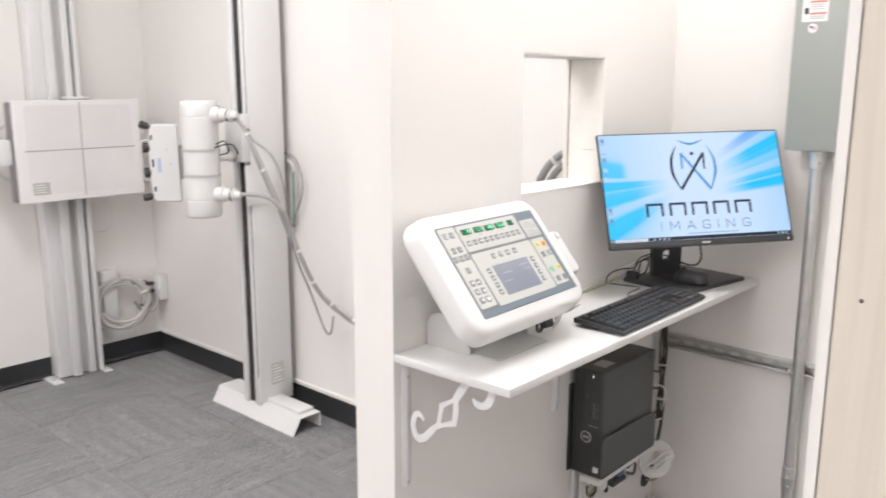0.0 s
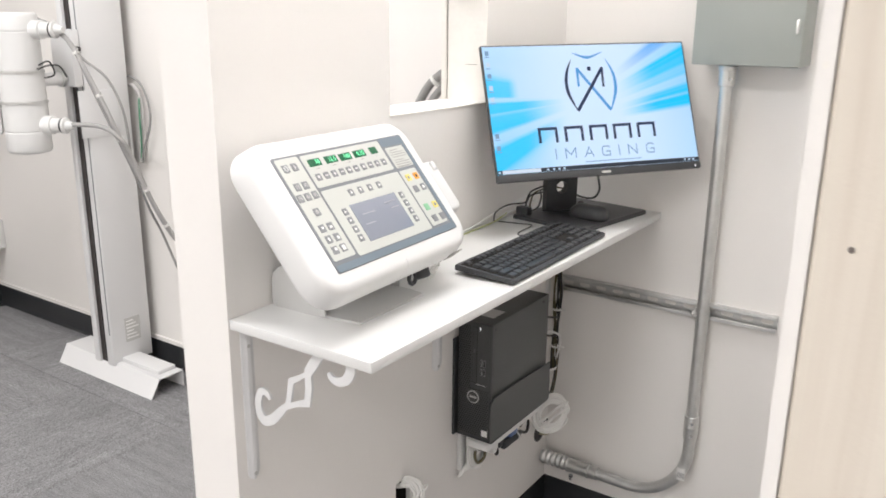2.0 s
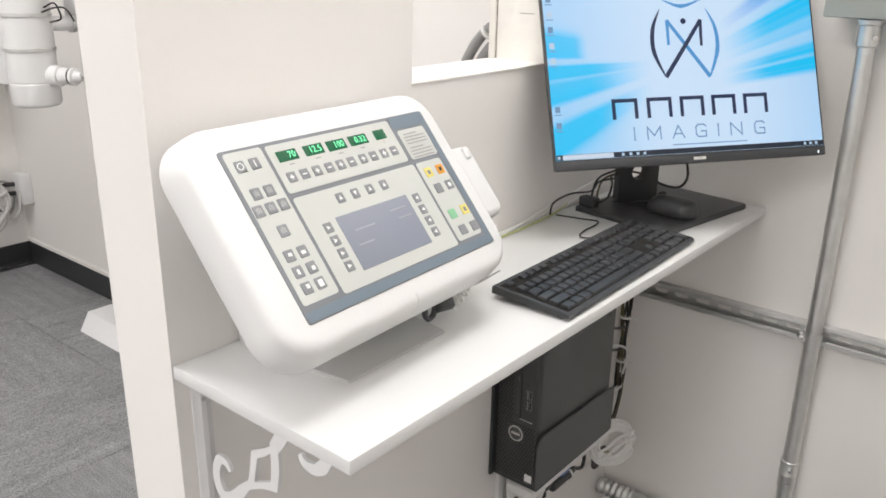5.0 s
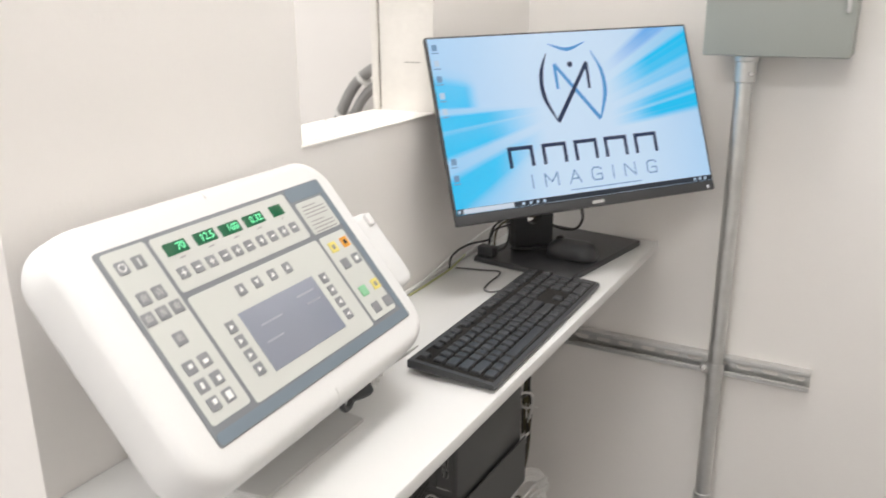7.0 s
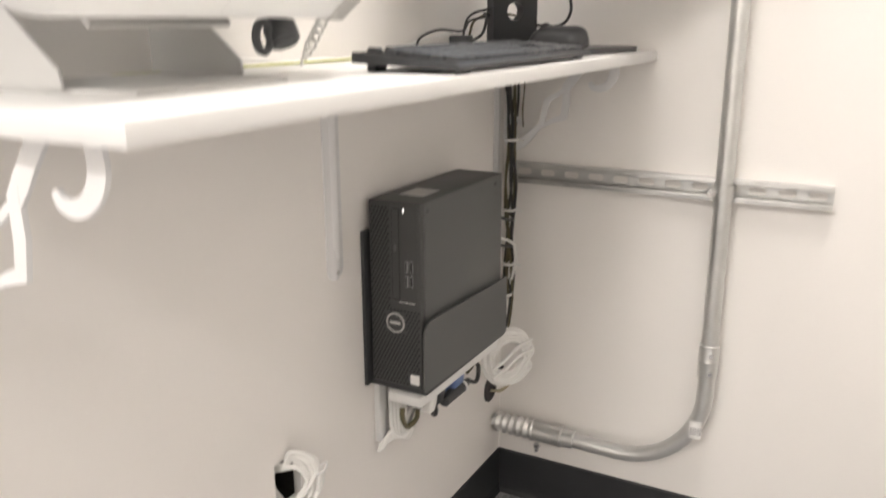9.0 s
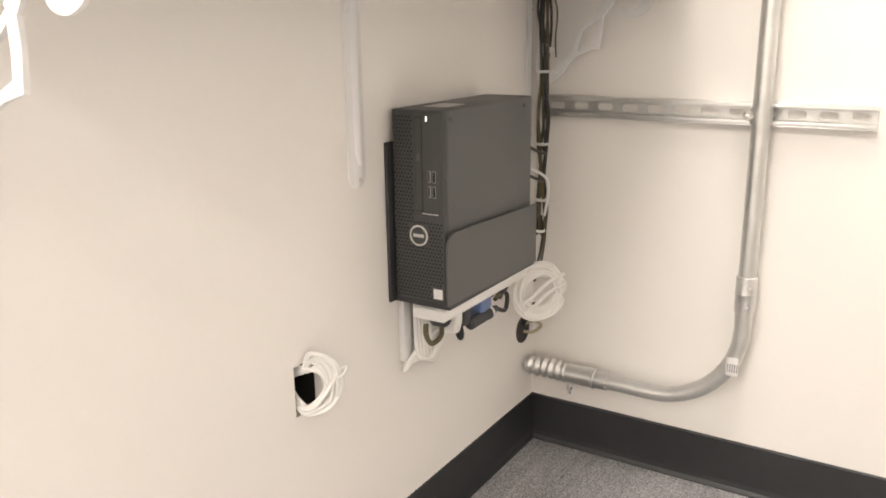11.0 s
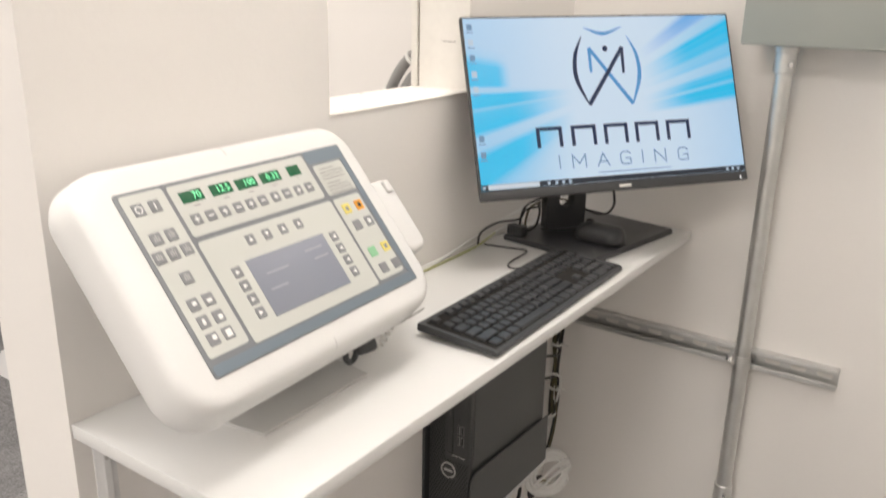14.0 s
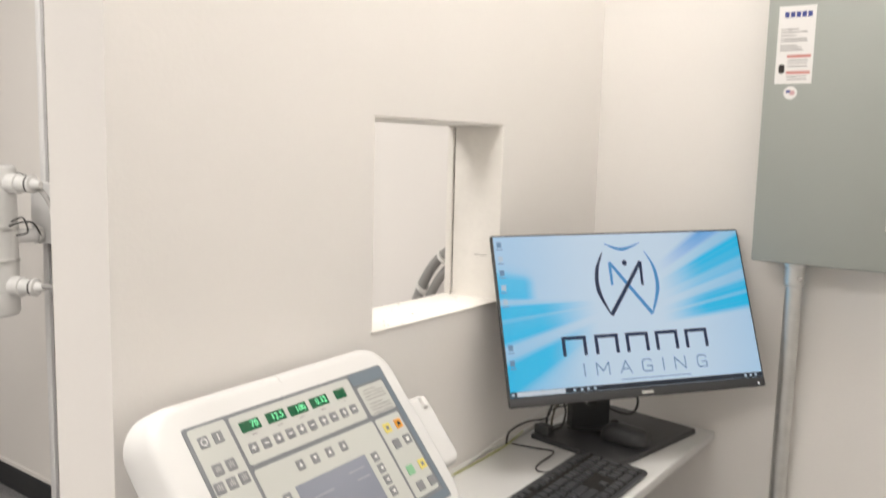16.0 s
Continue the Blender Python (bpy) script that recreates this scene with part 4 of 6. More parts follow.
# -- keyboard and mouse --
def keyboard():
    th = thing("keyboard", (-0.896, 1.834, SHELF_Z), 91.0, "black full-size wired keyboard on the shelf", "keyboard")
    # u along the keys, v towards the wall
    prof = [(-0.065, 0.0045), (-0.065, 0.010), (-0.060, 0.0125), (0.052, 0.021), (0.064, 0.0215), (0.065, 0.019), (0.065, 0.010), (-0.06, 0.0045)]
    part("case", loft([[Vector((u, v, z)) for v, z in prof] for u in (-0.2205, -0.2185, 0.2185, 0.2205)]), BLACK, th)
    for u in (-0.19, 0.19):
        part("foot", box(u - 0.012, u + 0.012, 0.046, 0.058, 0.0, 0.012, bevel=0.002), BLACK, th)
        part("foot", box(u - 0.012, u + 0.012, -0.058, -0.050, 0.0, 0.006, bevel=0.001), BLACK, th)
    part("key_bed", loft([[Vector((u, v, z)) for v, z in ((-0.0595, 0.0118), (0.0560, 0.0206), (0.0560, 0.0219), (-0.0595, 0.0131))] for u in (-0.2135, 0.2135)]), VOID, th)
    meshes = {}

    def key(u, row, w=1.0, deep=1.0):
        pitch = 0.0188
        v = (-0.0505, -0.0317, -0.0129, 0.0059, 0.0247, 0.0475)[row]
        d = 0.0155 if row < 5 else 0.0125
        if deep > 1:
            v, d = v + pitch / 2, d + pitch
        sig = (w, d)
        if sig not in meshes:
            ww = pitch * w - 0.0040
            loops = [[(x, y, z) for x, y in rounded(ww - 2 * i, d - 2 * i, 0.002, 2)] for i, z in ((0, 0), (0.0004, 0.003), (0.0016, 0.0042))]
            meshes[sig] = mesh_of(loft(loops), "key", KEYCAP)
        ob = new("key", meshes[sig])
        ob.parent = th
        ob.matrix_basis = pose(-0.2105 + pitch * (u + w / 2), v, 0.0136 + (v + 0.06) * 0.076, 4.4)

    for row, widths in ((4, [1] * 13 + [2]), (3, [1.5] + [1] * 12 + [1.5]), (2, [1.75] + [1] * 11 + [2.25]), (1, [2.25] + [1] * 10 + [2.75]), (0, [1.25, 1.25, 1.25, 6.25, 1.25, 1.25, 1.25, 1.25])):
        u = 0.0
        for w in widths:
            key(u, row, w)
            u += w
    for u in (0, 2, 3, 4, 5, 6.5, 7.5, 8.5, 9.5, 11, 12, 13, 14, 15.2, 16.2, 17.2, 18.4, 19.4, 20.4, 21.4):
        key(u, 5)
    for u in (15.2, 16.2, 17.2):
        key(u, 4)
        key(u, 3)
        key(u, 0)
    key(16.2, 1)
    for u in (18.4, 19.4, 20.4):
        for row in (1, 2, 3, 4):
            key(u, row)
    key(18.4, 0, 2)
    key(20.4, 0)
    key(21.4, 4)
    key(21.4, 2, deep=2)
    key(21.4, 0, deep=2)
    part("cable", pipe([(0.110, 0.064, 0.014), (0.112, 0.085, 0.006), (0.114, 0.101, 0.003), (0.128, 0.113, 0.0025), (0.160, 0.118, 0.0025), (0.198, 0.119, 0.0025), (0.222, 0.128, 0.0025), (0.215, 0.16, 0.0025), (0.205, 0.21, 0.0025)], 0.0015, 6), WIREDARK, th)


keyboard()


def mouse():
    th = thing("computer_mouse", (-0.930, 2.174, SHELF_Z + 0.0106), 82.0, "glossy black computer mouse lying on the monitor base", "mouse")
    loops = []
    for i, z in ((0.003, 0.0), (0.0, 0.004), (0.0, 0.012), (0.002, 0.019), (0.006, 0.026), (0.012, 0.031), (0.019, 0.034), (0.026, 0.0352)):
        loops.append([(x * (1 + 0.05 * math.sin(y * 30)), y - max(0, z - 0.02) * 0.35, z) for x, y in rounded(0.058 - 2 * i, 0.102 - 2 * i, 0.027 - i * 0.9, 8)])
    part("body", loft(loops), SATIN, th, angle=80)
    part("wheel", rod((-0.003, 0.026, 0.031), (0.003, 0.026, 0.031), 0.0085, 16), RUBBER, th)
    part("cable", pipe([(0, 0.05, 0.01), (0.0, 0.07, 0.006), (-0.015, 0.09, 0.004), (-0.03, 0.12, 0.004)], 0.0016, 6), WIREDARK, th)


mouse()


def loose_wires():
    """Cables that lie on the shelf behind the monitor and console."""
    z = SHELF_Z
    th = thing("power_adapter", (-1.078, 2.108, z + 0.0108), -9, "small black inline power plug on the monitor base", "power adapter")
    part("body", box(-0.018, 0.018, -0.011, 0.011, 0.0, 0.020, bevel=0.003), BLACK, th)
    part("cable", pipe([(0.017, 0.002, 0.010), (0.034, 0.012, 0.022), (0.030, 0.030, 0.045), (0.012, 0.050, 0.055), (0.0, 0.085, 0.05), (-0.01, 0.13, 0.02)], 0.0024, 8), WIREDARK, th)
    part("cable", pipe([(-0.026, -0.087, -0.0075), (-0.024, -0.080, 0.016), (-0.016, -0.040, 0.029), (-0.008, 0.014, 0.027), (-0.006, 0.034, 0.043), (0.012, 0.06, 0.05)], 0.0020, 8), WIREDARK, th)
    for name, mat, r, pts, label in (
            ("ground_wire", WIREYELLOW, 0.0017, [(-1.105, 1.42, z + 0.003), (-1.108, 1.60, z + 0.003), (-1.108, 1.86, z + 0.003), (-1.112, 2.00, z + 0.003), (-1.116, 2.05, z + 0.005), (-1.118, 2.09, z + 0.012)], "yellow-green earth wire along the wall"),
            ("data_cable", WIREWHITE, 0.0022, [(-1.116, 1.50, z + 0.02), (-1.118, 1.70, z + 0.006), (-1.119, 1.90, z + 0.006), (-1.119, 2.06, z + 0.010), (-1.118, 2.17, z + 0.016), (-1.116, 2.24, z + 0.02)], "white data cable rising along the wall"),
            ("data_cable", WIREWHITE, 0.0022, [(-1.110, 1.52, z + 0.0035), (-1.112, 1.70, z + 0.0035), (-1.117, 1.88, z + 0.0035), (-1.119, 2.02, z + 0.020), (-1.118, 2.15, z + 0.034), (-1.116, 2.25, z + 0.04)], "white data cable rising along the wall"),
            ("signal_cable", WIREBROWN, 0.0022, [(-1.075, 2.135, z + 0.014), (-1.082, 2.15, z + 0.035), (-1.078, 2.17, z + 0.058), (-1.05, 2.22, z + 0.066), (-1.02, 2.26, z + 0.05), (-1.04, 2.33, z + 0.015)], "thin black cable behind the monitor"),
            ("signal_cable", WIREDARK, 0.0022, [(-1.086, 2.128, z + 0.014), (-1.080, 2.14, z + 0.06), (-1.06, 2.19, z + 0.075), (-1.03, 2.25, z + 0.09)], "thin black cable behind the monitor")):
        tagged(part(name, pipe(pts, r, 7), mat), label, "cable")


loose_wires()


# -- computer in its wall cradle --
def computer():
    th = thing("computer", (-1.067, 1.868, 0.491), 0, "small black office computer held upright in a wall cradle", "computer")
    x0, x1, d, h = -0.0455, 0.0455, 0.292, 0.297
    part("case", box(x0, x1, 0.014, d, 0, h, bevel=0.002), PCSIDE, th, "dark grey steel case")
    front = part("front_bezel", box(x0 - 0.0005, x1 + 0.0005, 0.0, 0.0138, 0, h, bevel=0.003), PCFRONT, th)
    # upper smooth field with drive, ports and switch
    part("drive_panel", box(-0.006, 0.040, -0.0012, 0.0, 0.138, 0.292, bevel=0.0006), PCFRONT, front)
    part("drive_slot", box(-0.0038, 0.0093, -0.0016, -0.0011, 0.1448, 0.2872), PIT, front)
    part("disc_drive", box(-0.003, 0.0085, -0.0022, -0.0010, 0.146, 0.286, bevel=0.0005), PCFRONT, front)
    part("drive_button", box(0.0005, 0.0045, -0.0027, -0.0021, 0.222, 0.232), PCSIDE, front)
    for z in (0.176, 0.199):
        for x in (0.0215, 0.030):
            part("port", box(x - 0.0028, x + 0.0028, -0.0017, -0.0011, z - 0.009, z + 0.009, bevel=0.0002), PORT, front)
            part("port_slot", box(x - 0.0018, x + (0.0004 if x < 0.025 else 0.0018), -0.0021, -0.0016, z - 0.0076, z + 0.0076), PIT, front)
    part("audio_jack", rod((0.0215, -0.0012, 0.219), (0.0215, -0.0022, 0.219), 0.003, 12), BLACK, front)
    part("power_light", box(0.0165, 0.0180, -0.0020, -0.0011, 0.281, 0.2885), glow("power_white", (1, 0.97, 0.9), 2.0), front)
    part("name_bar", box(0.008, 0.036, -0.0017, -0.0011, 0.141, 0.1424), GREYMETAL, front)
    # ventilated field: rows of small hexagonal pits
    pit = bmesh.new()
    for r in range(50):
        for c in range(14):
            x = -0.0415 + 0.0061 * c + (0.00305 if r % 2 else 0)
            z = 0.007 + 0.0057 * r
            if (z > 0.132 and x > -0.009) or x > 0.041 or (abs(x - 0.0) < 0.019 and abs(z - 0.106) < 0.019) or (x > 0.02 and z < 0.028):
                continue
            plate([(0.0020 * math.cos(a), 0.0020 * math.sin(a)) for a in [math.pi * k / 3 for k in range(6)]], 0.0003, pose(x, -0.0001, z, 90), pit)
    tagged(part("vent_grille", pit, PIT, front, smooth=False), kind="stuff")
    part("maker_badge", turned((0, -0.0003, 0.106), (0, -1, 0.106), [(0, 0.0165), (0.0015, 0.0165), (0.002, 0.0160), (0.002, 0.0140), (0.0012, 0.0138), (0.0006, 0.0138)], 28), GREYMETAL, front, "round silver maker badge")
    part("badge_field", rod((0, -0.0005, 0.106), (0, -0.0014, 0.106), 0.0137, 24), PCFRONT, front)
    part("badge_bar", box(-0.0095, 0.0095, -0.0020, -0.0015, 0.1035, 0.1085), GREYMETAL, front)
    part("processor_sticker", box(0.025, 0.041, -0.0006, 0.0, 0.008, 0.024), PAPER, front)
    for y in (0.022, 0.262):
        part("screw", rod((x1, y, h - 0.014), (x1 + 0.0012, y, h - 0.014), 0.0035, 10), BLACK, th)
    part("top_label", box(-0.02, 0.022, 0.05, 0.105, h, h + 0.0005), GREYMETAL, th)
    for z in (0.24, 0.20):
        part("plug", box(-0.01, 0.008, d, d + 0.012, z - 0.006, z + 0.006, bevel=0.001), BLACK, th)


computer()


def cradle():
    th = thing("computer_cradle", (BOOTH_X, 1.868, 0.482), 0, "black steel wall cradle round the computer", "wall cradle")
    part("back_plate", box(0.0005, 0.0065, -0.008, 0.30, 0.0, 0.255, bevel=0.001), BLACK, th)
    part("bottom_plate", box(0.0065, 0.1084, 0.004, 0.30, 0.0, 0.0085, bevel=0.001), BLACK, th)
    outline = [(-0.006, 0.009), (0.300, 0.006), (0.300, 0.114), (0.016, 0.1225), (0.005, 0.1195), (-0.002, 0.1135), (-0.006, 0.104)]
    part("side_plate", loft([[Vector((x, y, z)) for y, z in outline] for x in (0.1085, 0.1112)]), PCSIDE, th, "dark grey side plate with a rounded corner")


cradle()


def power_strip():
    th = thing("power_strip", (BOOTH_X, 1.868, 0.450), 0, "white power strip under the computer with plugs hanging", "power strip")
    part("body", box(0.044, 0.104, -0.006, 0.282, 0.0125, 0.0315, bevel=0.004), ABS, th)
    for y, mat, s, w in ((0.040, BLACK, 0.022, 0.012), (0.074, WIREWHITE, 0.044, 0.011), (0.102, BLACK, 0.040, 0.013), (0.165, BLUEPLUG, 0.044, 0.020), (0.236, RUBBER, 0.022, 0.012)):
        loops = [[(0.067 + dx * f, y + dy * f, z) for dx, dy in rounded(0.036, 2 * w, 0.006, 3)] for z, f in ((0.0135, 1), (0.010 - s * 0.6, 0.96), (0.012 - s, 0.75), (0.010 - s, 0.5))]
        part("plug", loft(loops), mat, th)
    for pts, r, mat in (([(0.070, 0.040, -0.012), (0.074, 0.030, -0.026), (0.072, 0.006, -0.030), (0.070, -0.006, -0.012), (0.066, 0.000, 0.004)], 0.0042, WIREBROWN),
                        ([(0.067, 0.102, -0.028), (0.068, 0.106, -0.050), (0.060, 0.112, -0.058), (0.045, 0.125, -0.040), (0.030, 0.17, -0.010)], 0.0042, WIREDARK),
                        ([(0.080, 0.205, -0.030), (0.082, 0.236, -0.042), (0.078, 0.250, -0.018), (0.070, 0.232, -0.006), (0.060, 0.20, -0.018)], 0.0040, WIREDARK),
                        ([(0.078, 0.205, -0.014), (0.070, 0.25, -0.006), (0.055, 0.285, 0.012), (0.040, 0.32, 0.035)], 0.0040, WIREBROWN),
                        ([(0.067, 0.236, -0.008), (0.064, 0.25, -0.026), (0.055, 0.28, -0.010), (0.040, 0.31, 0.05)], 0.0036, WIREDARK),
                        ([(0.060, 0.180, -0.026), (0.050, 0.22, -0.034), (0.040, 0.27, -0.01), (0.03, 0.32, 0.02)], 0.0030, WIREWHITE)):
        part("cord", pipe(pts, r, 8), mat, th)
    part("adapter", turned((0.078, 0.112, -0.032), (0.080, 0.212, -0.030), [(0, 0.006), (0.004, 0.0105), (0.060, 0.0105), (0.062, 0.0112), (0.074, 0.0112), (0.076, 0.009), (0.095, 0.005)], 16), BLACK, th)
    part("adapter_band", rod((0.0793, 0.178, -0.0308), (0.0795, 0.184, -0.0306), 0.0118, 16), ABS, th)


power_strip()

# white raceway and bundle under the cradle
th = thing("cable_raceway", (BOOTH_X, 1.885, 0.370), 0, "short white raceway with white cables below the computer", "cable raceway")
for k in range(5):
    part("cable", pipe([(0.014, 0.030 + 0.006 * k, 0.108), (0.018 + 0.003 * k, 0.024 + 0.006 * k, 0.060), (0.026 + 0.002 * k, 0.020 + 0.007 * k, 0.012 - 0.005 * k), (0.040, 0.040 + 0.008 * k, 0.004 + 0.004 * k), (0.052, 0.060 + 0.008 * k, 0.050)], 0.0040, 7), WIREWHITE, th)
part("channel", box(0.0005, 0.012, 0.0, 0.022, 0.0, 0.11, bevel=0.002), ABS, th)
for k in range(9):
    e = 0.004 * math.sin(k * 2.1)
    part("cable", pipe([(0.010 + e, -0.002 + 0.003 * k, -0.016 + 0.003 * k), (0.016 + 0.002 * k, 0.010 + 0.005 * k, 0.004), (0.030 + e, 0.040 + 0.006 * k, 0.030 + e), (0.044, 0.070 + 0.007 * k, 0.052), (0.056, 0.085 + 0.008 * k, 0.082)], 0.0042, 7), WIREWHITE, th)


def coil(name, centre, radius, tube, turns, axis, mat, label, ties=2, slack=0.30):
    """A loose coil of cable with ties."""
    th = thing(name, centre, 0, label, "cable coil")
    ax = Vector(axis).normalized()
    q = ax.to_track_quat("Z", "Y")
    pts = []
    for k in range(turns * 14 + 1):
        a = 2 * math.pi * k / 14
        lap = int(k / 14)
        r = radius * (1 + slack * math.sin(lap * 2.3) + 0.06 * math.sin(a * 2 + lap))
        pts.append(q @ Vector((r * math.cos(a), r * math.sin(a), tube * 1.3 * math.sin(lap * 1.7 + a * 0.2))))
    part("coil", pipe(pts, tube, 7, 3), mat, th)
    if radius < 0.1:                                     # loose ends drawn across the middle
        for e in (-0.35, 0.1):
            part("loose_end", pipe([q @ Vector((radius * x, radius * y, tube * 2.4)) for x, y in ((-0.9, 0.9 * e - 0.5), (-0.3, e - 0.2), (0.35, e + 0.25), (1.2, e + 0.55))], tube, 7, 4), mat, th)
    for k in range(ties):
        a = 0.4 + k * 2.2
        p = q @ Vector((radius * math.cos(a), radius * math.sin(a), 0))
        tangent = q @ Vector((-math.sin(a), math.cos(a), 0))
        part("tie", rod(p - tangent * 0.004, p + tangent * 0.004, tube * 3.6, 12), WIREWHITE, th)
    return th


coil("cable_coil", (-1.040, 2.240, 0.404), 0.045, 0.0034, 14, (0.82, -0.56, 0.10), WIREWHITE, "coil of white network cable hanging below the computer", 1, 0.24)


def bundle():
    th = thing("cable_bundle", (-1.088, 2.350, 0.0), 0, "vertical bundle of dark cables with white ties under the shelf", "cable bundle")
    rnd = random.Random(5)
    for k, mat in enumerate((WIREDARK, WIREBROWN, WIREBROWN, WIREDARK, WIREDARK, WIREBROWN)):
        pts = []
        for i in range(9):
            z = 0.985 - i * 0.062
            s = 0.0045 + 0.006 * abs(math.sin(i * 1.1))
            pts.append((s * math.cos(k * 1.05 + i * 0.5) + rnd.uniform(-0.002, 0.002), s * math.sin(k * 1.05 + i * 0.5) + rnd.uniform(-0.002, 0.002), z))
        part("cable", pipe(pts, 0.0027, 7, 5), mat, th)
    for z in (0.818, 0.676, 0.562):
        part("tie", turned((0, 0, z - 0.0025), (0, 0, 1), [(0, 0.014), (0.005, 0.014)], 14), WIREWHITE, th)
        part("tie_tail", box(0.012, 0.026, -0.002, 0.002, z - 0.002, z + 0.001), WIREWHITE, th)
    part("stray_wire", pipe([(0.016, 0.0, 0.962), (0.024, 0.002, 0.93), (0.022, 0.0, 0.88), (0.024, 0.0, 0.845)], 0.0018, 6), WIREBROWN, th)
    part("stray_wire", pipe([(-0.012, 0.0, 0.968), (-0.014, -0.004, 0.93), (-0.004, 0.0, 0.885), (0.0, 0.0, 0.85)], 0.0024, 6), WIREDARK, th)
    for k, (y, z) in enumerate(((-0.004, 0.50), (0.006, 0.49))):
        part("branch", pipe([(0.0, y, z + 0.03), (0.010, y - 0.01, z), (0.016, y - 0.04, z - 0.05), (0.026, y - 0.09, z - 0.075)], 0.0026, 7), WIREBROWN if k else WIREDARK, th)
    part("grommet", turned((0.0, 0.0, 0.9685), (0, 0, 2), [(0, 0.026), (0.003, 0.030), (0.0062, 0.030)], 24), GREYMETAL, th)
    for k, z in enumerate((0.72, 0.665, 0.56)):
        part("branch", pipe([(0.0, 0.0, z - 0.05), (0.012, -0.02, z - 0.06), (0.016, -0.11, z - 0.03), (0.022, -0.172, z + 0.01)], 0.003, 7), WIREDARK if k < 2 else WIREWHITE, th)
    part("loop", pipe([(0.022, -0.150, 0.655), (0.020, -0.09, 0.640), (0.024, -0.03, 0.610), (0.018, -0.014, 0.565), (0.006, -0.004, 0.520), (0.002, 0.0, 0.47)], 0.003, 7), WIREWHITE, th)


bundle()


def wall_hole():
    th = thing("wall_outlet_hole", (BOOTH_X, 1.652, 0.421), 0, "dark rough cable hole in the wall with white cables spilling out", "cable hole")
    y0, y1, z0, z1 = HOLE_Y0 - 1.652, HOLE_Y1 - 1.652, HOLE_Z0 - 0.421, HOLE_Z1 - 0.421
    # lining coloured near-black for the shade of a deep stud cavity
    cavity = bmesh.new()
    depth = BOOTH_X - PART_X0 - 0.0135
    for a0, a1, b0, b1 in ((y0 + 0.0005, y0 + 0.002, z0 + 0.0005, z1 - 0.0005), (y1 - 0.002, y1 - 0.0005, z0 + 0.0005, z1 - 0.0005), (y0 + 0.002, y1 - 0.002, z0 + 0.0005, z0 + 0.002), (y0 + 0.002, y1 - 0.002, z1 - 0.002, z1 - 0.0005)):
        box(-depth, -0.013, a0, a1, b0, b1, bm=cavity)
    box(-depth, -depth + 0.002, y0 + 0.002, y1 - 0.002, z0 + 0.002, z1 - 0.002, bm=cavity)
    part("cavity", cavity, VOID, th, "near-black lining with the wall cavity's shade put into its colour", smooth=False)
    rnd = random.Random(3)

    def strand(points, spread, r):
        return pipe([(x + (rnd.uniform(-spread, spread) if 0 < i < len(points) - 1 else 0) * 0.6, y + rnd.uniform(-spread, spread), z + rnd.uniform(-spread, spread)) for i, (x, y, z) in enumerate(points)], r, 8, 6)

    outer = [(-0.030, 0.004, 0.016), (0.004, -0.004, 0.024), (0.022, 0.002, 0.048), (0.042, 0.026, 0.032), (0.047, 0.034, 0.0), (0.038, 0.022, -0.032), (0.016, -0.004, -0.042), (0.003, -0.010, -0.036), (-0.03, 0.004, -0.026)]
    for k in range(6):
        part("cable", strand([(x * (0.92 - 0.05 * k), y * (0.88 - 0.07 * k), z * (1 - 0.045 * k)) for x, y, z in outer], 0.0045, 0.0036), WIREWHITE, th)
    for k in range(3):
        part("cable", strand([(-0.030, 0.004, 0.014), (0.006, -0.002, 0.020 + 0.003 * k), (0.024, 0.004, 0.030 - 0.004 * k), (0.032, 0.014, 0.004), (0.024, 0.004, -0.022), (0.008, -0.008, -0.034), (-0.03, 0.0, -0.024)], 0.004, 0.0034), WIREWHITE, th)
    part("cable", strand([(0.030, 0.020, 0.030), (0.040, 0.022, 0.014), (0.034, 0.010, -0.008), (0.020, -0.004, -0.030), (0.004, -0.012, -0.038)], 0.001, 0.0034), WIREWHITE, th)
    part("tie", pipe([(0.045, 0.020, 0.012), (0.054, 0.026, 0.020), (0.050, 0.034, 0.026), (0.040, 0.026, 0.018)], 0.0016, 5, 4, closed=True), ABS, th)


wall_hole()
th = thing("cable_grommet", (BOOTH_X, 2.340, 0.276), 0, "dark round cable hole near the corner with a beige cable", "cable hole")
part("rim", turned((0, 0, 0), (1, 0, 0), [(0, 0.030), (0.002, 0.030), (0.0035, 0.027), (0.002, 0.024)], 24), RUBBER, th)
# flat near-black disc in place of a hole, its shade put in as colour
part("opening", rod((0.0005, 0, 0), (0.0019, 0, 0), 0.0242, 20), VOID, th)
part("cable", pipe([(0.002, 0.0, -0.005), (0.020, 0.012, -0.006), (0.030, 0.030, 0.004), (0.020, 0.020, 0.016), (0.002, 0.004, 0.012)], 0.0035, 7), WIREBEIGE, th)
part("cable", pipe([(0.002, 0.0, 0.010), (0.014, -0.006, 0.03), (0.03, -0.03, 0.06), (0.06, -0.07, 0.09)], 0.0032, 7), WIREDARK, th)


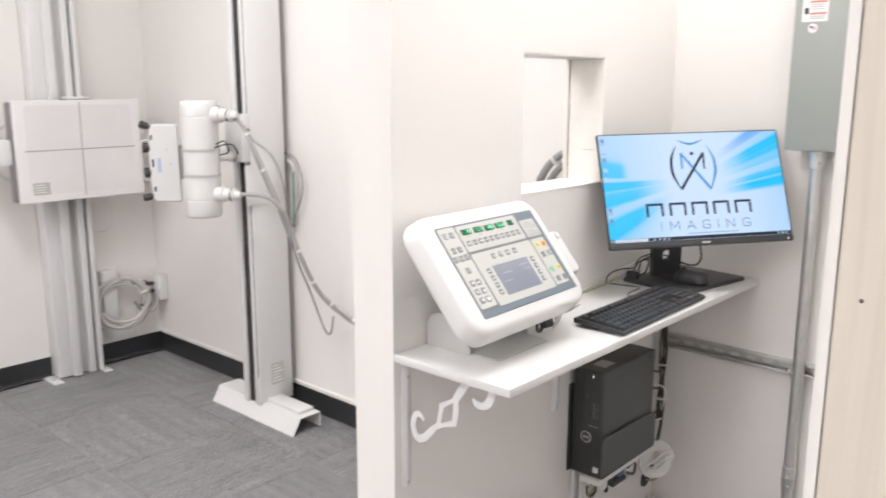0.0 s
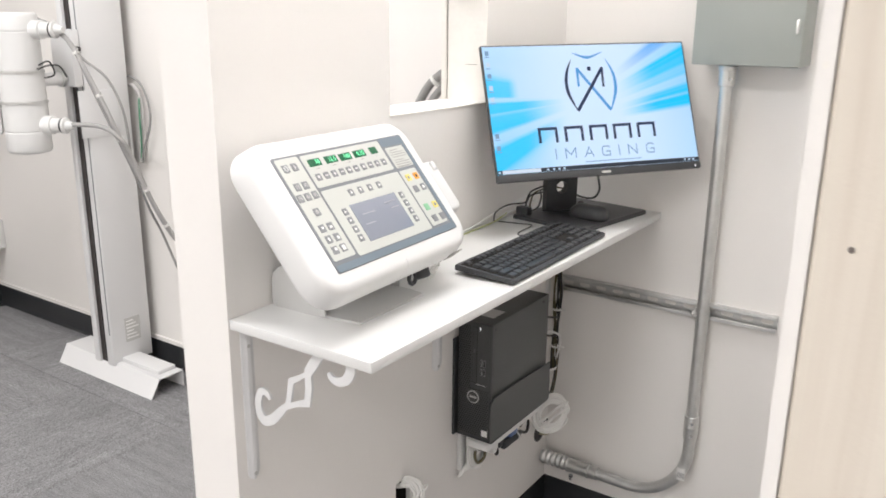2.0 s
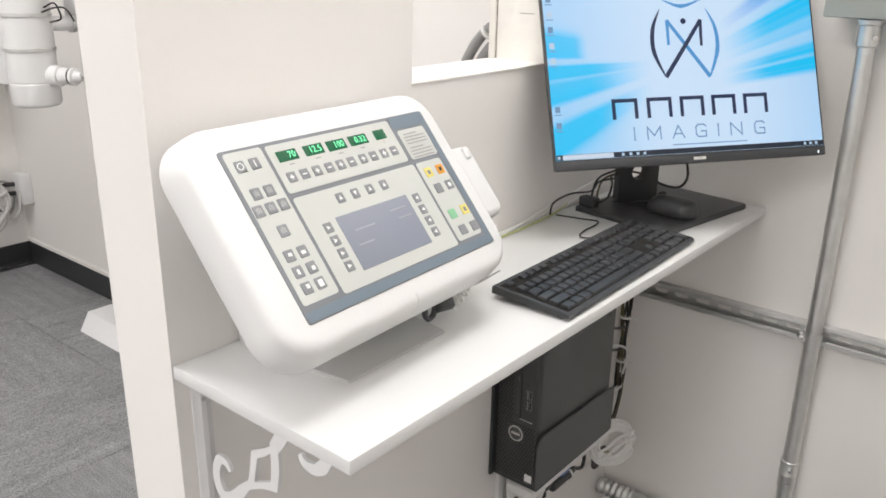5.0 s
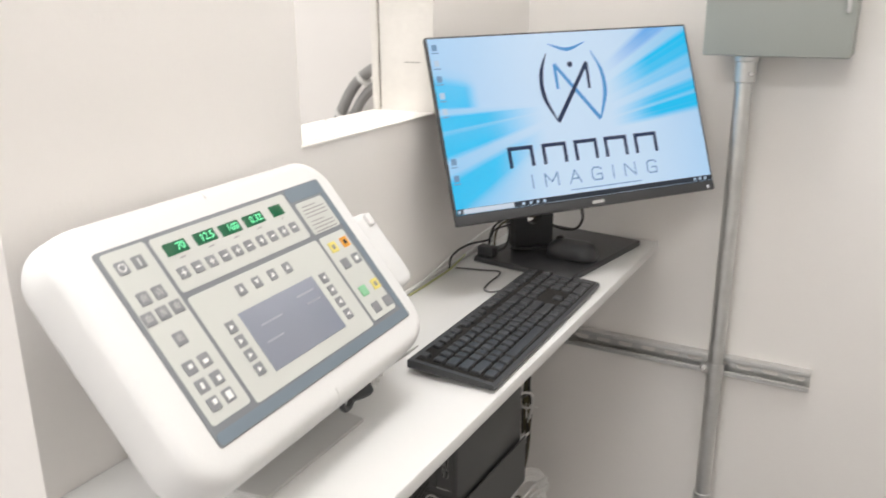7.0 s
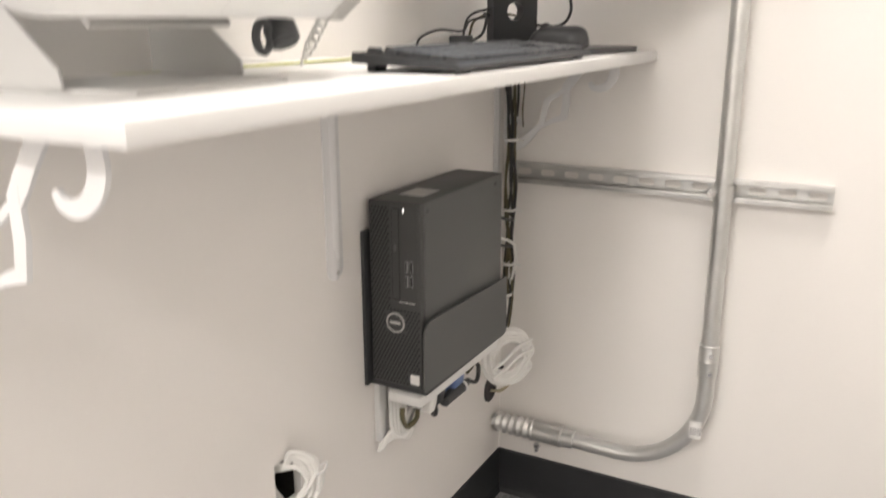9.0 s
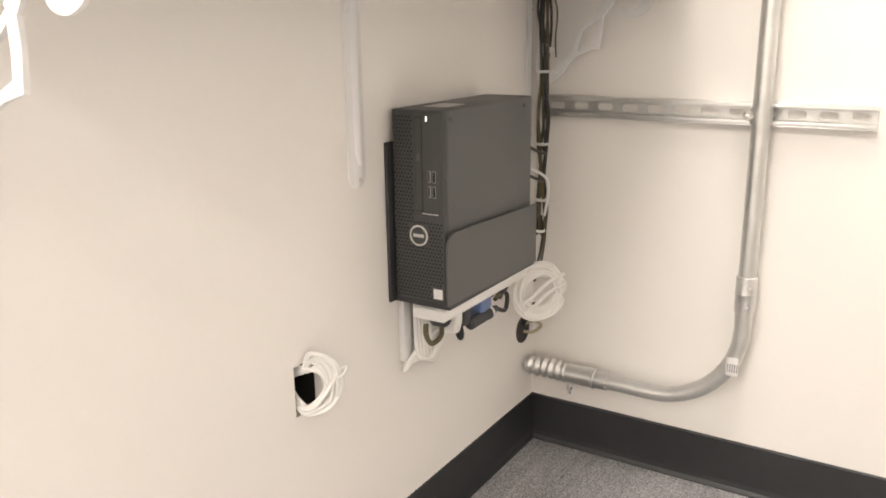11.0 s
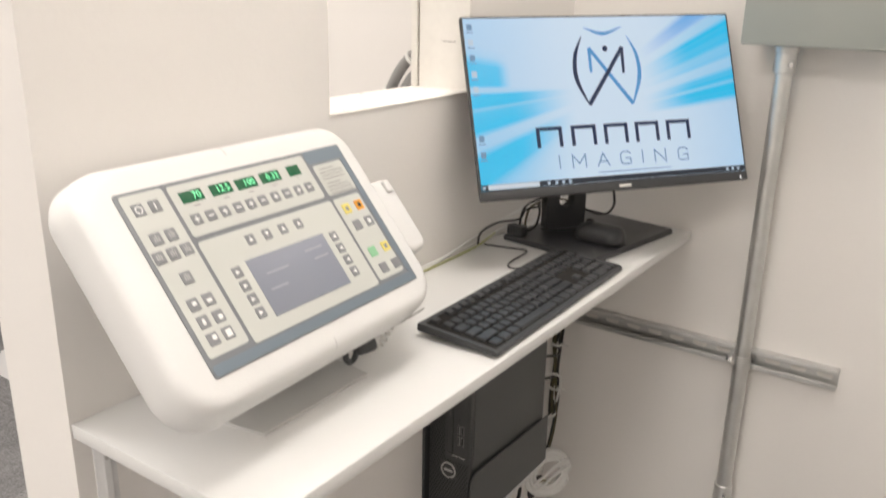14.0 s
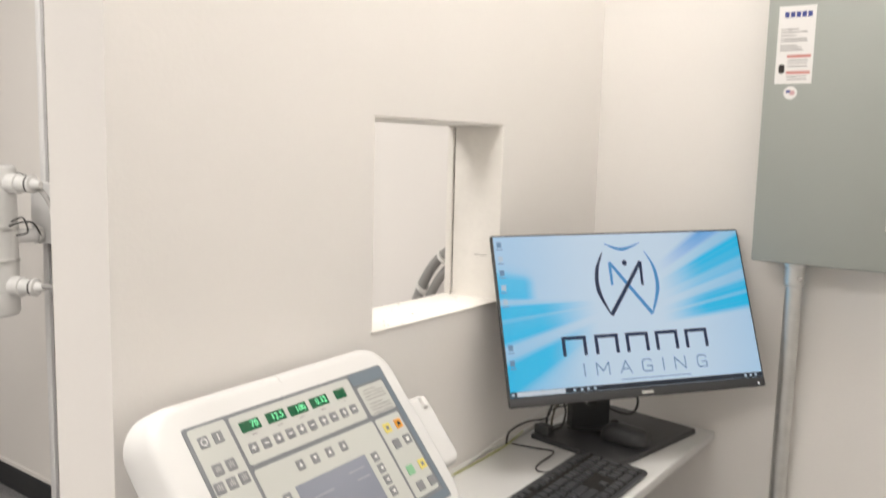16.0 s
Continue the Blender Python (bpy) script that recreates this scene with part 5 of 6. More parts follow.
# -- conduit, channel and enclosure on the north wall --
def strut_channel():
    th = thing("strut_channel", (-1.100, NORTH_Y, 0.750), 0, "galvanised slotted steel channel fixed across the wall", "strut channel")
    L, H, D2, t = 0.600, 0.0206, 0.0215, 0.0024
    n, half, r = 12, L / 24, 0.0068
    for k in range(n):                                   # one long rounded slot in each pitch of the web
        c = half * (2 * k + 1)
        bm = bmesh.new()
        ring = [(c + (0.0085 if math.cos(q) > 0 else -0.0085) + r * math.cos(q), r * math.sin(q)) for q in [2 * math.pi * (i + 0.5) / 20 for i in range(20)]]
        edge = []
        for x, z in ring:
            m = max(abs(x - c) / half, abs(z) / H)
            edge.append((c + (x - c) / m, z / m))
        for sx in (1, -1):
            for sz in (1, -1):
                i = min(range(20), key=lambda i: (edge[i][0] - c - sx * half) ** 2 + (edge[i][1] - sz * H) ** 2)
                edge[i] = (c + sx * half, sz * H)
        loft([[Vector((x, y, z)) for x, z in loop] for loop, y in ((edge, -t), (ring, -t), (ring, 0.0), (edge, 0.0), (edge, -t))], bm, (False, False))
        part("web", bm, GALV, th, smooth=False)
    for s in (1, -1):
        part("flange", box(0, L, -D2, -t, s * H, s * (H - t), bevel=0.0005), GALV, th)
        part("lip", box(0, L, -D2, -D2 + 0.006, s * (H - t), s * (H - 0.0095), bevel=0.0008), GALV, th)


strut_channel()


def conduit():
    cx, cy = -0.677, 2.353
    th = thing("conduit", (cx, cy, 0.0), 0, "galvanised steel conduit bending to the floor corner", "conduit")
    r, R = 0.0156, 0.165
    zb = 0.191
    path = [Vector((0, 0, 1.36)), Vector((0, 0, 0.9)), Vector((0, 0, zb + R + 0.02))]
    for k in range(13):
        a = radians(90 * k / 12)
        path.append(Vector((-R + R * math.cos(a), 0, zb + R - R * math.sin(a))))
    path.append(Vector((-0.28, 0.0, zb + 0.002)))
    part("tube", pipe(path, r, 20, raw=True), GALV, th)
    part("top_connector", turned((0, 0, 1.375), (0, 0, 0), [(0, 0.0225), (0.008, 0.0225), (0.010, 0.0198), (0.045, 0.0198), (0.047, 0.0172)], 24), GALV, th)
    part("set_screw", rod((0.012, -0.018, 1.345), (0.016, -0.025, 1.345), 0.004, 8), CHROME, th)
    part("coupling", turned((0, 0, 0.460), (0, 0, 0), [(0, 0.0165), (0.001, 0.0186), (0.030, 0.0186), (0.032, 0.0194), (0.034, 0.0186), (0.066, 0.0186), (0.067, 0.0165)], 24), GALV, th)
    for z in (0.445, 0.408):
        part("set_screw", rod((0.007, -0.0165, z), (0.009, -0.025, z), 0.004, 8), CHROME, th)
    part("tag", loft([[Vector((-0.0105 + 0.0188 * math.sin(a), -0.0188 * math.cos(a) * 0.98, z)) for a in [radians(-38 + 76 * k / 6) for k in range(7)]] +
                      [Vector((-0.0105 + 0.0182 * math.sin(a), -0.0182 * math.cos(a) * 0.98, z)) for a in [radians(38 - 76 * k / 6) for k in range(7)]] for z in (0.268, 0.304)]), PAPER, th, "white paper product tag")
    for k in range(5):
        x = -0.018 + 0.0042 * k
        part("tag_bar", box(x, x + 0.0018, -0.0196, -0.0187, 0.276, 0.292), INK, th)
    z = zb + 0.002
    part("coupling", turned((-0.255, 0, z), (-1, 0, z), [(0, 0.0165), (0.001, 0.0192), (0.026, 0.0192), (0.028, 0.0225), (0.032, 0.0225), (0.034, 0.0205), (0.090, 0.0205), (0.092, 0.0222), (0.095, 0.0222)], 24), GALV, th)
    prof = []
    for k in range(57):
        prof.append((0.002 * k, 0.0202 + 0.0022 * math.sin(k * 2 * math.pi / 8)))
    part("flexible_connector", turned((-0.345, 0, z + 0.001), (-1, 0, z + 0.004), prof[:48], 24), GALV, th, "ridged flexible steel connector")
    part("clamp_screw", rod((-0.335, -0.012, z - 0.022), (-0.335, -0.014, z - 0.040), 0.0042, 8), CHROME, th)
    part("clamp_nut", rod((-0.335, -0.012, z - 0.024), (-0.335, -0.013, z - 0.031), 0.007, 6), CHROME, th)
    part("strap", loft([[Vector((0.0185 * math.cos(a), 0.0185 * math.sin(a), q)) for a in [radians(178 + 184 * k / 14) for k in range(15)]] + [Vector((0.0168 * math.cos(a), 0.0168 * math.sin(a), q)) for a in [radians(362 - 184 * k / 14) for k in range(15)]] for q in (0.736, 0.764)]), GALV, th)
    part("strap_bolt", rod((-0.024, -0.004, 0.750), (-0.012, -0.021, 0.750), 0.004, 8), CHROME, th)
    part("strap_nut", rod((-0.018, -0.013, 0.750), (-0.024, -0.004, 0.750), 0.008, 6), CHROME, th)


conduit()


def enclosure():
    x0, x1, z0, z1, front = -0.737, -0.503, 1.380, 1.985, 2.268
    th = thing("electrical_enclosure", (0, 0, 0), 0, "grey steel electrical disconnect box with white labels", "electrical box")
    part("body", box(x0, x1, front + 0.002, NORTH_Y - 0.0005, z0, z1, bevel=0.002), ENCLOSURE, th)
    part("cover", box(x0 - 0.001, x1 + 0.001, front, front + 0.002, z0 + 0.0015, z1 + 0.001, bevel=0.0008), ENCLOSURE, th)
    part("latch", box(x1 - 0.014, x1 - 0.007, front - 0.006, front, 1.452, 1.482, bevel=0.002), GALV, th)
    lab = part("label", box(-0.7195, -0.6560, front - 0.0006, front, 1.708, 1.846), PAPER, th, "white paper label with blue and red print")
    f0, f1 = front - 0.0010, front - 0.0005
    for k in range(5):
        part("blue_mark", box(-0.709 + 0.0098 * k, -0.7015 + 0.0098 * k, f0, f1, 1.826, 1.8355), INKBLUE, lab)
    for k, (w, z) in enumerate(((0.030, 1.805), (0.045, 1.800), (0.026, 1.794), (0.044, 1.788), (0.046, 1.784), (0.028, 1.776), (0.036, 1.772), (0.040, 1.768))):
        part("print_bar", box(-0.7135, -0.7135 + w, f0, f1, z - 0.0009, z + 0.0009), INK, lab)
    for z in (1.757, 1.728):
        part("red_bar", box(-0.7005, -0.6600, f0, f1, z - 0.0025, z + 0.0025), INKRED, lab)
    for z in (1.750, 1.745, 1.739, 1.721, 1.716):
        part("print_bar", box(-0.6990, -0.6650, f0, f1, z - 0.0008, z + 0.0008), INK, lab)
    part("warning_mark", slab(0.010, 0.016, 0.0004, 0.003, m=pose(-0.7085, front - 0.0006, 1.735, 90)), SLOT, lab)
    seal = part("round_sticker", turned((-0.6905, front, 1.692), (-0.6905, 0, 1.692), [(0, 0.0118), (0.0006, 0.0118)], 28), PAPER, th)
    part("flag_stripe", box(-0.691, -0.683, f0, f1, 1.688, 1.696), material("pale_red", (0.62, 0.40, 0.42), 0.6), seal)
    part("flag_corner", box(-0.698, -0.691, f0, f1, 1.692, 1.697), INKBLUE, seal)


enclosure()


# ---- the imaging room ----
def detector_stand():
    th = thing("detector_stand", (WEST_X, 1.852, 0.0), 0, "tall white floor-standing column carrying a square imaging detector", "detector stand")
    top = 2.45
    part("column", box(0.004, 0.100, -0.108, -0.038, 0.006, top, bevel=0.004), POWDER, th)
    part("front_rail", box(0.004, 0.128, -0.0378, 0.006, 0.006, top, bevel=0.004), POWDER, th)
    part("channel", box(0.004, 0.082, 0.0062, 0.050, 0.006, top), material("channel_grey", (0.58, 0.57, 0.56), 0.5), th)
    part("rail", box(0.004, 0.125, 0.0502, 0.084, 0.006, top, bevel=0.002), POWDER, th)
    part("slot", box(0.004, 0.095, 0.0842, 0.101, 0.006, top), SLOT, th)
    part("rail", box(0.004, 0.130, 0.1012, 0.124, 0.006, top, bevel=0.003), POWDER, th)
    part("foot_plate", box(0.02, 0.17, -0.165, -0.112, 0.0, 0.007, bevel=0.001), POWDER, th)
    part("foot_plate", box(0.02, 0.17, 0.112, 0.155, 0.0, 0.007, bevel=0.001), POWDER, th)
    for y in (-0.14, 0.135):
        part("bolt", rod((0.11, y, 0.007), (0.11, y, 0.016), 0.010, 6), GALV, th)
    part("carriage", box(0.128, 0.185, -0.12, 0.12, 1.08, 1.40, bevel=0.005), GREYMETAL, th)
    part("carriage_cap", box(0.10, 0.20, 0.02, 0.13, 1.475, 1.492, bevel=0.006), POWDER, th)
    part("rear_tray", box(0.185, 0.232, -0.285, 0.350, 0.985, 1.468, bevel=0.006), material("tray_grey", (0.22, 0.21, 0.21), 0.5), th)
    pan = part("front_panel", slab(0.632, 0.496, 0.030, 0.006, 0.004, m=pose(0.232, 0.045, 1.228, 90, 0, 90)), PANELWHITE, th, "off-white square detector cover with crossed centring lines")
    part("inset", slab(0.54, 0.435, 0.0006, 0.020, m=pose(0.2622, 0.045, 1.235, 90, 0, 90)), material("inset_white", (0.79, 0.77, 0.76), 0.5), pan)
    part("centre_line", box(0.2626, 0.2634, 0.0425, 0.0470, 1.000, 1.465), INK, pan)
    part("centre_line", box(0.2626, 0.2634, -0.235, 0.325, 1.2315, 1.2350), LINE, pan)
    part("type_label", box(0.2626, 0.2634, -0.212, -0.132, 1.018, 1.078), GREYMETAL, pan)
    for k in range(4):
        part("print_bar", box(0.2635, 0.2639, -0.205, -0.145 - 0.01 * (k % 2), 1.028 + 0.012 * k, 1.032 + 0.012 * k), PAPER, pan)
    part("handle_block", box(0.15, 0.235, -0.345, -0.285, 1.17, 1.29, bevel=0.006), POWDER, th)
    part("handle", pipe([(0.19, -0.285, 1.36), (0.19, -0.33, 1.33), (0.19, -0.375, 1.24), (0.19, -0.33, 1.13), (0.19, -0.285, 1.09)], 0.006, 8), GALV, th)
    part("cord", pipe([(0.16, 0.20, 0.99), (0.155, 0.215, 0.93), (0.15, 0.225, 0.86), (0.15, 0.215, 0.80), (0.10, 0.19, 0.77), (0.02, 0.18, 0.76)], 0.003, 7), WIREWHITE, th)


detector_stand()


def tube_stand():
    th = thing("tube_stand", (-3.074, 2.238, 0.0), 0, "white x-ray tube column on a folded steel base", "tube stand")
    top = 2.45
    part("column", box(0.014, 0.060, -0.078, 0.110, 0.062, top, bevel=0.003), POWDER, th)
    part("left_rail", box(-0.070, -0.036, -0.080, 0.110, 0.062, top, bevel=0.002), POWDER, th)
    part("slot", box(-0.0358, 0.0138, -0.068, 0.108, 0.062, top - 0.002), SLOT, th)
    part("guide", box(-0.006, 0.002, -0.074, -0.068, 0.075, top - 0.002), RUBBER, th)
    part("groove", box(0.044, 0.052, -0.0786, -0.078, 0.20, top - 0.002), BUTTON, th)
    prof = [(-0.108, 0.0), (-0.104, 0.006), (-0.064, 0.074), (0.052, 0.074), (0.052, 0.004)]
    outer = [(y, z) for y, z in prof]
    inner = [(0.048, 0.004), (0.048, 0.070), (-0.062, 0.070), (-0.100, 0.005), (-0.102, 0.0)]
    part("base", loft([[Vector((x, y, z)) for y, z in outer + inner] for x in (-0.310, 0.336)]), POWDER, th, "folded white steel floor base with sloping front", smooth=False)
    part("base_step", box(0.060, 0.300, -0.040, 0.044, 0.074, 0.092, bevel=0.004), POWDER, th)
    part("type_label", box(0.060, 0.0606, -0.012, 0.060, 0.150, 0.255), GREYMETAL, th)
    for k in range(6):
        part("print_bar", box(0.0606, 0.0610, -0.006, 0.052 - 0.012 * (k % 3), 0.163 + 0.015 * k, 0.169 + 0.015 * k), PAPER, th)
    car = part("carriage", box(-0.070, 0.064, -0.118, -0.082, 1.215, 1.425, bevel=0.005), POWDER, th)
    part("carriage_arm", rod((0.0, -0.11, 1.245), (0.0, -0.215, 1.245), 0.024, 20), POWDER, car)
    part("arm_ring", rod((0.0, -0.125, 1.245), (0.0, -0.140, 1.245), 0.031, 20), GALV, car)
    part("side_plate", box(0.060, 0.066, -0.110, 0.055, 1.02, 1.20, bevel=0.002), POWDER, car)
    part("lock_knob", rod((0.064, -0.10, 1.355), (0.090, -0.105, 1.355), 0.010, 12), RUBBER, car)


tube_stand()


def tube_head():
    ax, ay = -3.090, 1.963
    th = thing("x_ray_tube", (ax, ay, 0.0), 0, "white cylindrical x-ray tube housing hung on the column arm", "x-ray tube")
    prof = [(0, 0.066), (0.004, 0.073), (0.012, 0.077), (0.075, 0.077), (0.077, 0.0755), (0.081, 0.0755), (0.083, 0.077), (0.43, 0.077), (0.432, 0.0755), (0.436, 0.0755), (0.438, 0.077), (0.488, 0.077), (0.496, 0.073), (0.500, 0.066)]
    part("housing", turned((0, 0, 0.984), (0, 0, 2), prof, 32), ABS, th)
    for z in (1.163, 1.272):
        part("band", turned((0, 0, z), (0, 0, 2), [(0, 0.0772), (0.001, 0.0805), (0.011, 0.0805), (0.012, 0.0772)], 32), GALV, th)
    for z in (1.425, 1.085):
        d = Vector((0.86, 0.42, 0.0)).normalized()
        a = d * 0.06 + Vector((0, 0, z))
        part("cable_horn", turned(a, a + d, [(0, 0.034), (0.045, 0.034), (0.047, 0.028), (0.085, 0.026), (0.088, 0.030), (0.097, 0.030), (0.100, 0.020), (0.125, 0.012)], 20), ABS, th)
        part("gland", turned(a + d * 0.080, a + d, [(0, 0.0275), (0.004, 0.0285), (0.007, 0.0275)], 20), WIREDARK, th)
    part("wire", pipe([(0.07, 0.03, 1.30), (0.10, 0.05, 1.315), (0.13, 0.05, 1.29), (0.11, 0.06, 1.265), (0.08, 0.04, 1.255)], 0.003, 7), WIREDARK, th)
    part("wire", pipe([(0.07, 0.02, 1.285), (0.11, 0.04, 1.30), (0.15, 0.06, 1.30), (0.16, 0.08, 1.26)], 0.003, 7), WIREDARK, th)


tube_head()


def collimator():
    th = thing("collimator", (-3.360, 1.948, 1.030), 58, "white collimator box with dark knobs beside the tube", "collimator")
    outline = [(-0.060, 0.020), (-0.050, 0.006), (0.052, 0.0), (0.058, 0.006), (0.056, 0.338), (0.048, 0.346), (-0.052, 0.347), (-0.060, 0.338), (-0.068, 0.285), (-0.070, 0.180), (-0.068, 0.080)]
    part("body", loft([[Vector((x * f, y, 0.174 + (z - 0.174) * f)) for x, z in outline] for y, f in ((-0.050, 0.975), (-0.046, 1.0), (0.080, 1.0), (0.084, 0.975))]), ABS, th)
    part("neck", box(0.057, 0.120, -0.020, 0.050, 0.10, 0.25, bevel=0.004), GREYMETAL, th)
    part("rail", box(0.055, 0.125, -0.040, -0.026, 0.262, 0.285), POWDER, th)
    for z, dz in ((0.335, 0.016), (0.030, -0.008)):
        part("knob", turned((-0.056, -0.030, z), (-0.10, -0.042, z + dz), [(0, 0.009), (0.012, 0.009), (0.016, 0.0155), (0.046, 0.0165), (0.051, 0.011)], 14), RUBBER, th)
    for z in (0.246, 0.136):
        part("dial", turned((-0.062, -0.030, z), (-0.100, -0.040, z), [(0, 0.010), (0.006, 0.010), (0.008, 0.022), (0.032, 0.022), (0.036, 0.018)], 18), RUBBER, th)
    part("hand_rail", pipe([(-0.062, -0.034, 0.272), (-0.090, -0.044, 0.276), (-0.100, -0.046, 0.250), (-0.098, -0.046, 0.19), (-0.098, -0.046, 0.13), (-0.090, -0.044, 0.106), (-0.062, -0.034, 0.108)], 0.006, 8), GREYMETAL, th)
    for x, z in ((0.006, 0.235), (0.022, 0.172)):
        part("screw", rod((x, -0.050, z), (x, -0.0515, z), 0.004, 10), GREYMETAL, th)
    for x, z, w, h in ((-0.062, 0.280, 0.010, 0.022), (-0.056, 0.050, 0.010, 0.022), (-0.058, 0.160, 0.008, 0.035)):
        part("vent", box(x, x + w, -0.0508, -0.0499, z, z + h), RUBBER, th)
    part("print_bar", box(-0.034, -0.020, -0.0506, -0.0500, 0.135, 0.200), material("faded_blue_print", (0.45, 0.52, 0.70), 0.6), th)


collimator()


def high_voltage_cables():
    """Two grey high-voltage cables and thinner leads sweeping from the tube to the wall."""
    routes = (
        (WIREMID, 0.0085, [(-2.99, 2.03, 1.425), (-2.955, 2.05, 1.412), (-2.913, 2.06, 1.376), (-2.848, 2.08, 1.259), (-2.785, 2.10, 1.13), (-2.737, 2.13, 0.987), (-2.701, 2.20, 0.784), (-2.672, 2.27, 0.640), (-2.547, 2.34, 0.535), (-2.30, 2.36, 0.46), (-2.0, 2.37, 0.42)]),
        (WIREMID, 0.0085, [(-2.99, 2.03, 1.085), (-2.929, 2.04, 1.090), (-2.786, 2.07, 1.089), (-2.728, 2.10, 1.046), (-2.722, 2.13, 0.987), (-2.718, 2.21, 0.780), (-2.680, 2.28, 0.626), (-2.558, 2.35, 0.518), (-2.30, 2.37, 0.44), (-2.0, 2.375, 0.40)]),
        (WIREGREY, 0.0050, [(-3.10, 2.02, 1.470), (-3.063, 2.03, 1.463), (-2.965, 2.05, 1.427), (-2.925, 2.08, 1.350), (-2.858, 2.10, 1.197), (-2.755, 2.14, 0.963), (-2.735, 2.20, 0.767), (-2.742, 2.25, 0.665), (-2.690, 2.28, 0.500), (-2.652, 2.28, 0.466), (-2.630, 2.28, 0.490), (-2.628, 2.29, 0.550)]),
        (WIREGREY, 0.0048, [(-3.08, 2.02, 1.470), (-3.00, 2.04, 1.440), (-2.913, 2.06, 1.384), (-2.877, 2.08, 1.325), (-2.776, 2.10, 1.261), (-2.732, 2.12, 1.157), (-2.738, 2.14, 1.046), (-2.748, 2.15, 0.971)]),
    )
    for mat, r, pts in routes:
        tagged(part("tube_cable", pipe(pts, r, 10, 6), mat), "grey high-voltage cable sweeping from the tube to the wall", "cable", "tube cables")
    path = smooth_path(routes[0][2], 6)
    th = thing("cable_ties", (0, 0, 0), 0, "white zip ties round the tube cables", "cable tie")
    for k in (14, 21, 28, 34, 39, 44, 48):
        d = (path[k + 1] - path[k]).normalized()
        part("tie", rod(path[k] - d * 0.006, path[k] + d * 0.004, 0.0125, 12), WIREWHITE, th)
        part("tail", rod(path[k], path[k] + Vector((0.03, -0.012, 0.018)), 0.0025, 6), WIREWHITE, th)
    for mat, r, pts in ((WIREGREY, 0.0045, [(-3.06, 2.37, 1.235), (-3.01, 2.36, 1.243), (-2.945, 2.36, 1.212), (-2.905, 2.36, 1.125), (-2.915, 2.36, 1.045), (-2.965, 2.36, 0.955), (-2.99, 2.37, 0.90)]),
                        (WIRELIGHT, 0.0070, [(-3.06, 2.375, 1.205), (-3.01, 2.37, 1.205), (-2.975, 2.37, 1.165), (-2.965, 2.37, 1.08), (-2.985, 2.37, 0.98), (-3.01, 2.37, 0.90)]),
                        (WIREGREEN, 0.0040, [(-2.968, 2.36, 1.160), (-2.966, 2.355, 1.09), (-2.975, 2.36, 1.00), (-2.99, 2.365, 0.92)])):
        tagged(part("wall_cable", pipe(pts, r, 8, 6), mat), "thin cable looping down the wall behind the column", "cable", "wall cables")


high_voltage_cables()

# cable seen low behind the viewing window
th = thing("feed_cable", (0, 0, 0), 0, "thick grey cable arching along the wall behind the viewing window", "cable")
ARC = [(-1.66, 2.34, 1.00), (-1.625, 2.34, 1.10), (-1.600, 2.34, 1.17), (-1.572, 2.34, 1.235), (-1.535, 2.34, 1.288), (-1.490, 2.34, 1.322), (-1.440, 2.34, 1.336), (-1.36, 2.34, 1.338), (-1.27, 2.34, 1.33)]
part("cable", pipe(ARC, 0.013, 12, 8), WIREGREY, th)
part("sheath", pipe([(x + 0.022, 2.345, z - 0.026) for x, _, z in ARC], 0.012, 10, 8), WIREGREY, th)
for p in ((-1.578, 2.342, 1.215), (-1.512, 2.342, 1.300)):
    part("tie", rod((p[0] - 0.003, p[1], p[2] - 0.0025), (p[0] + 0.003, p[1], p[2] + 0.0025), 0.022, 14), WIREWHITE, th)

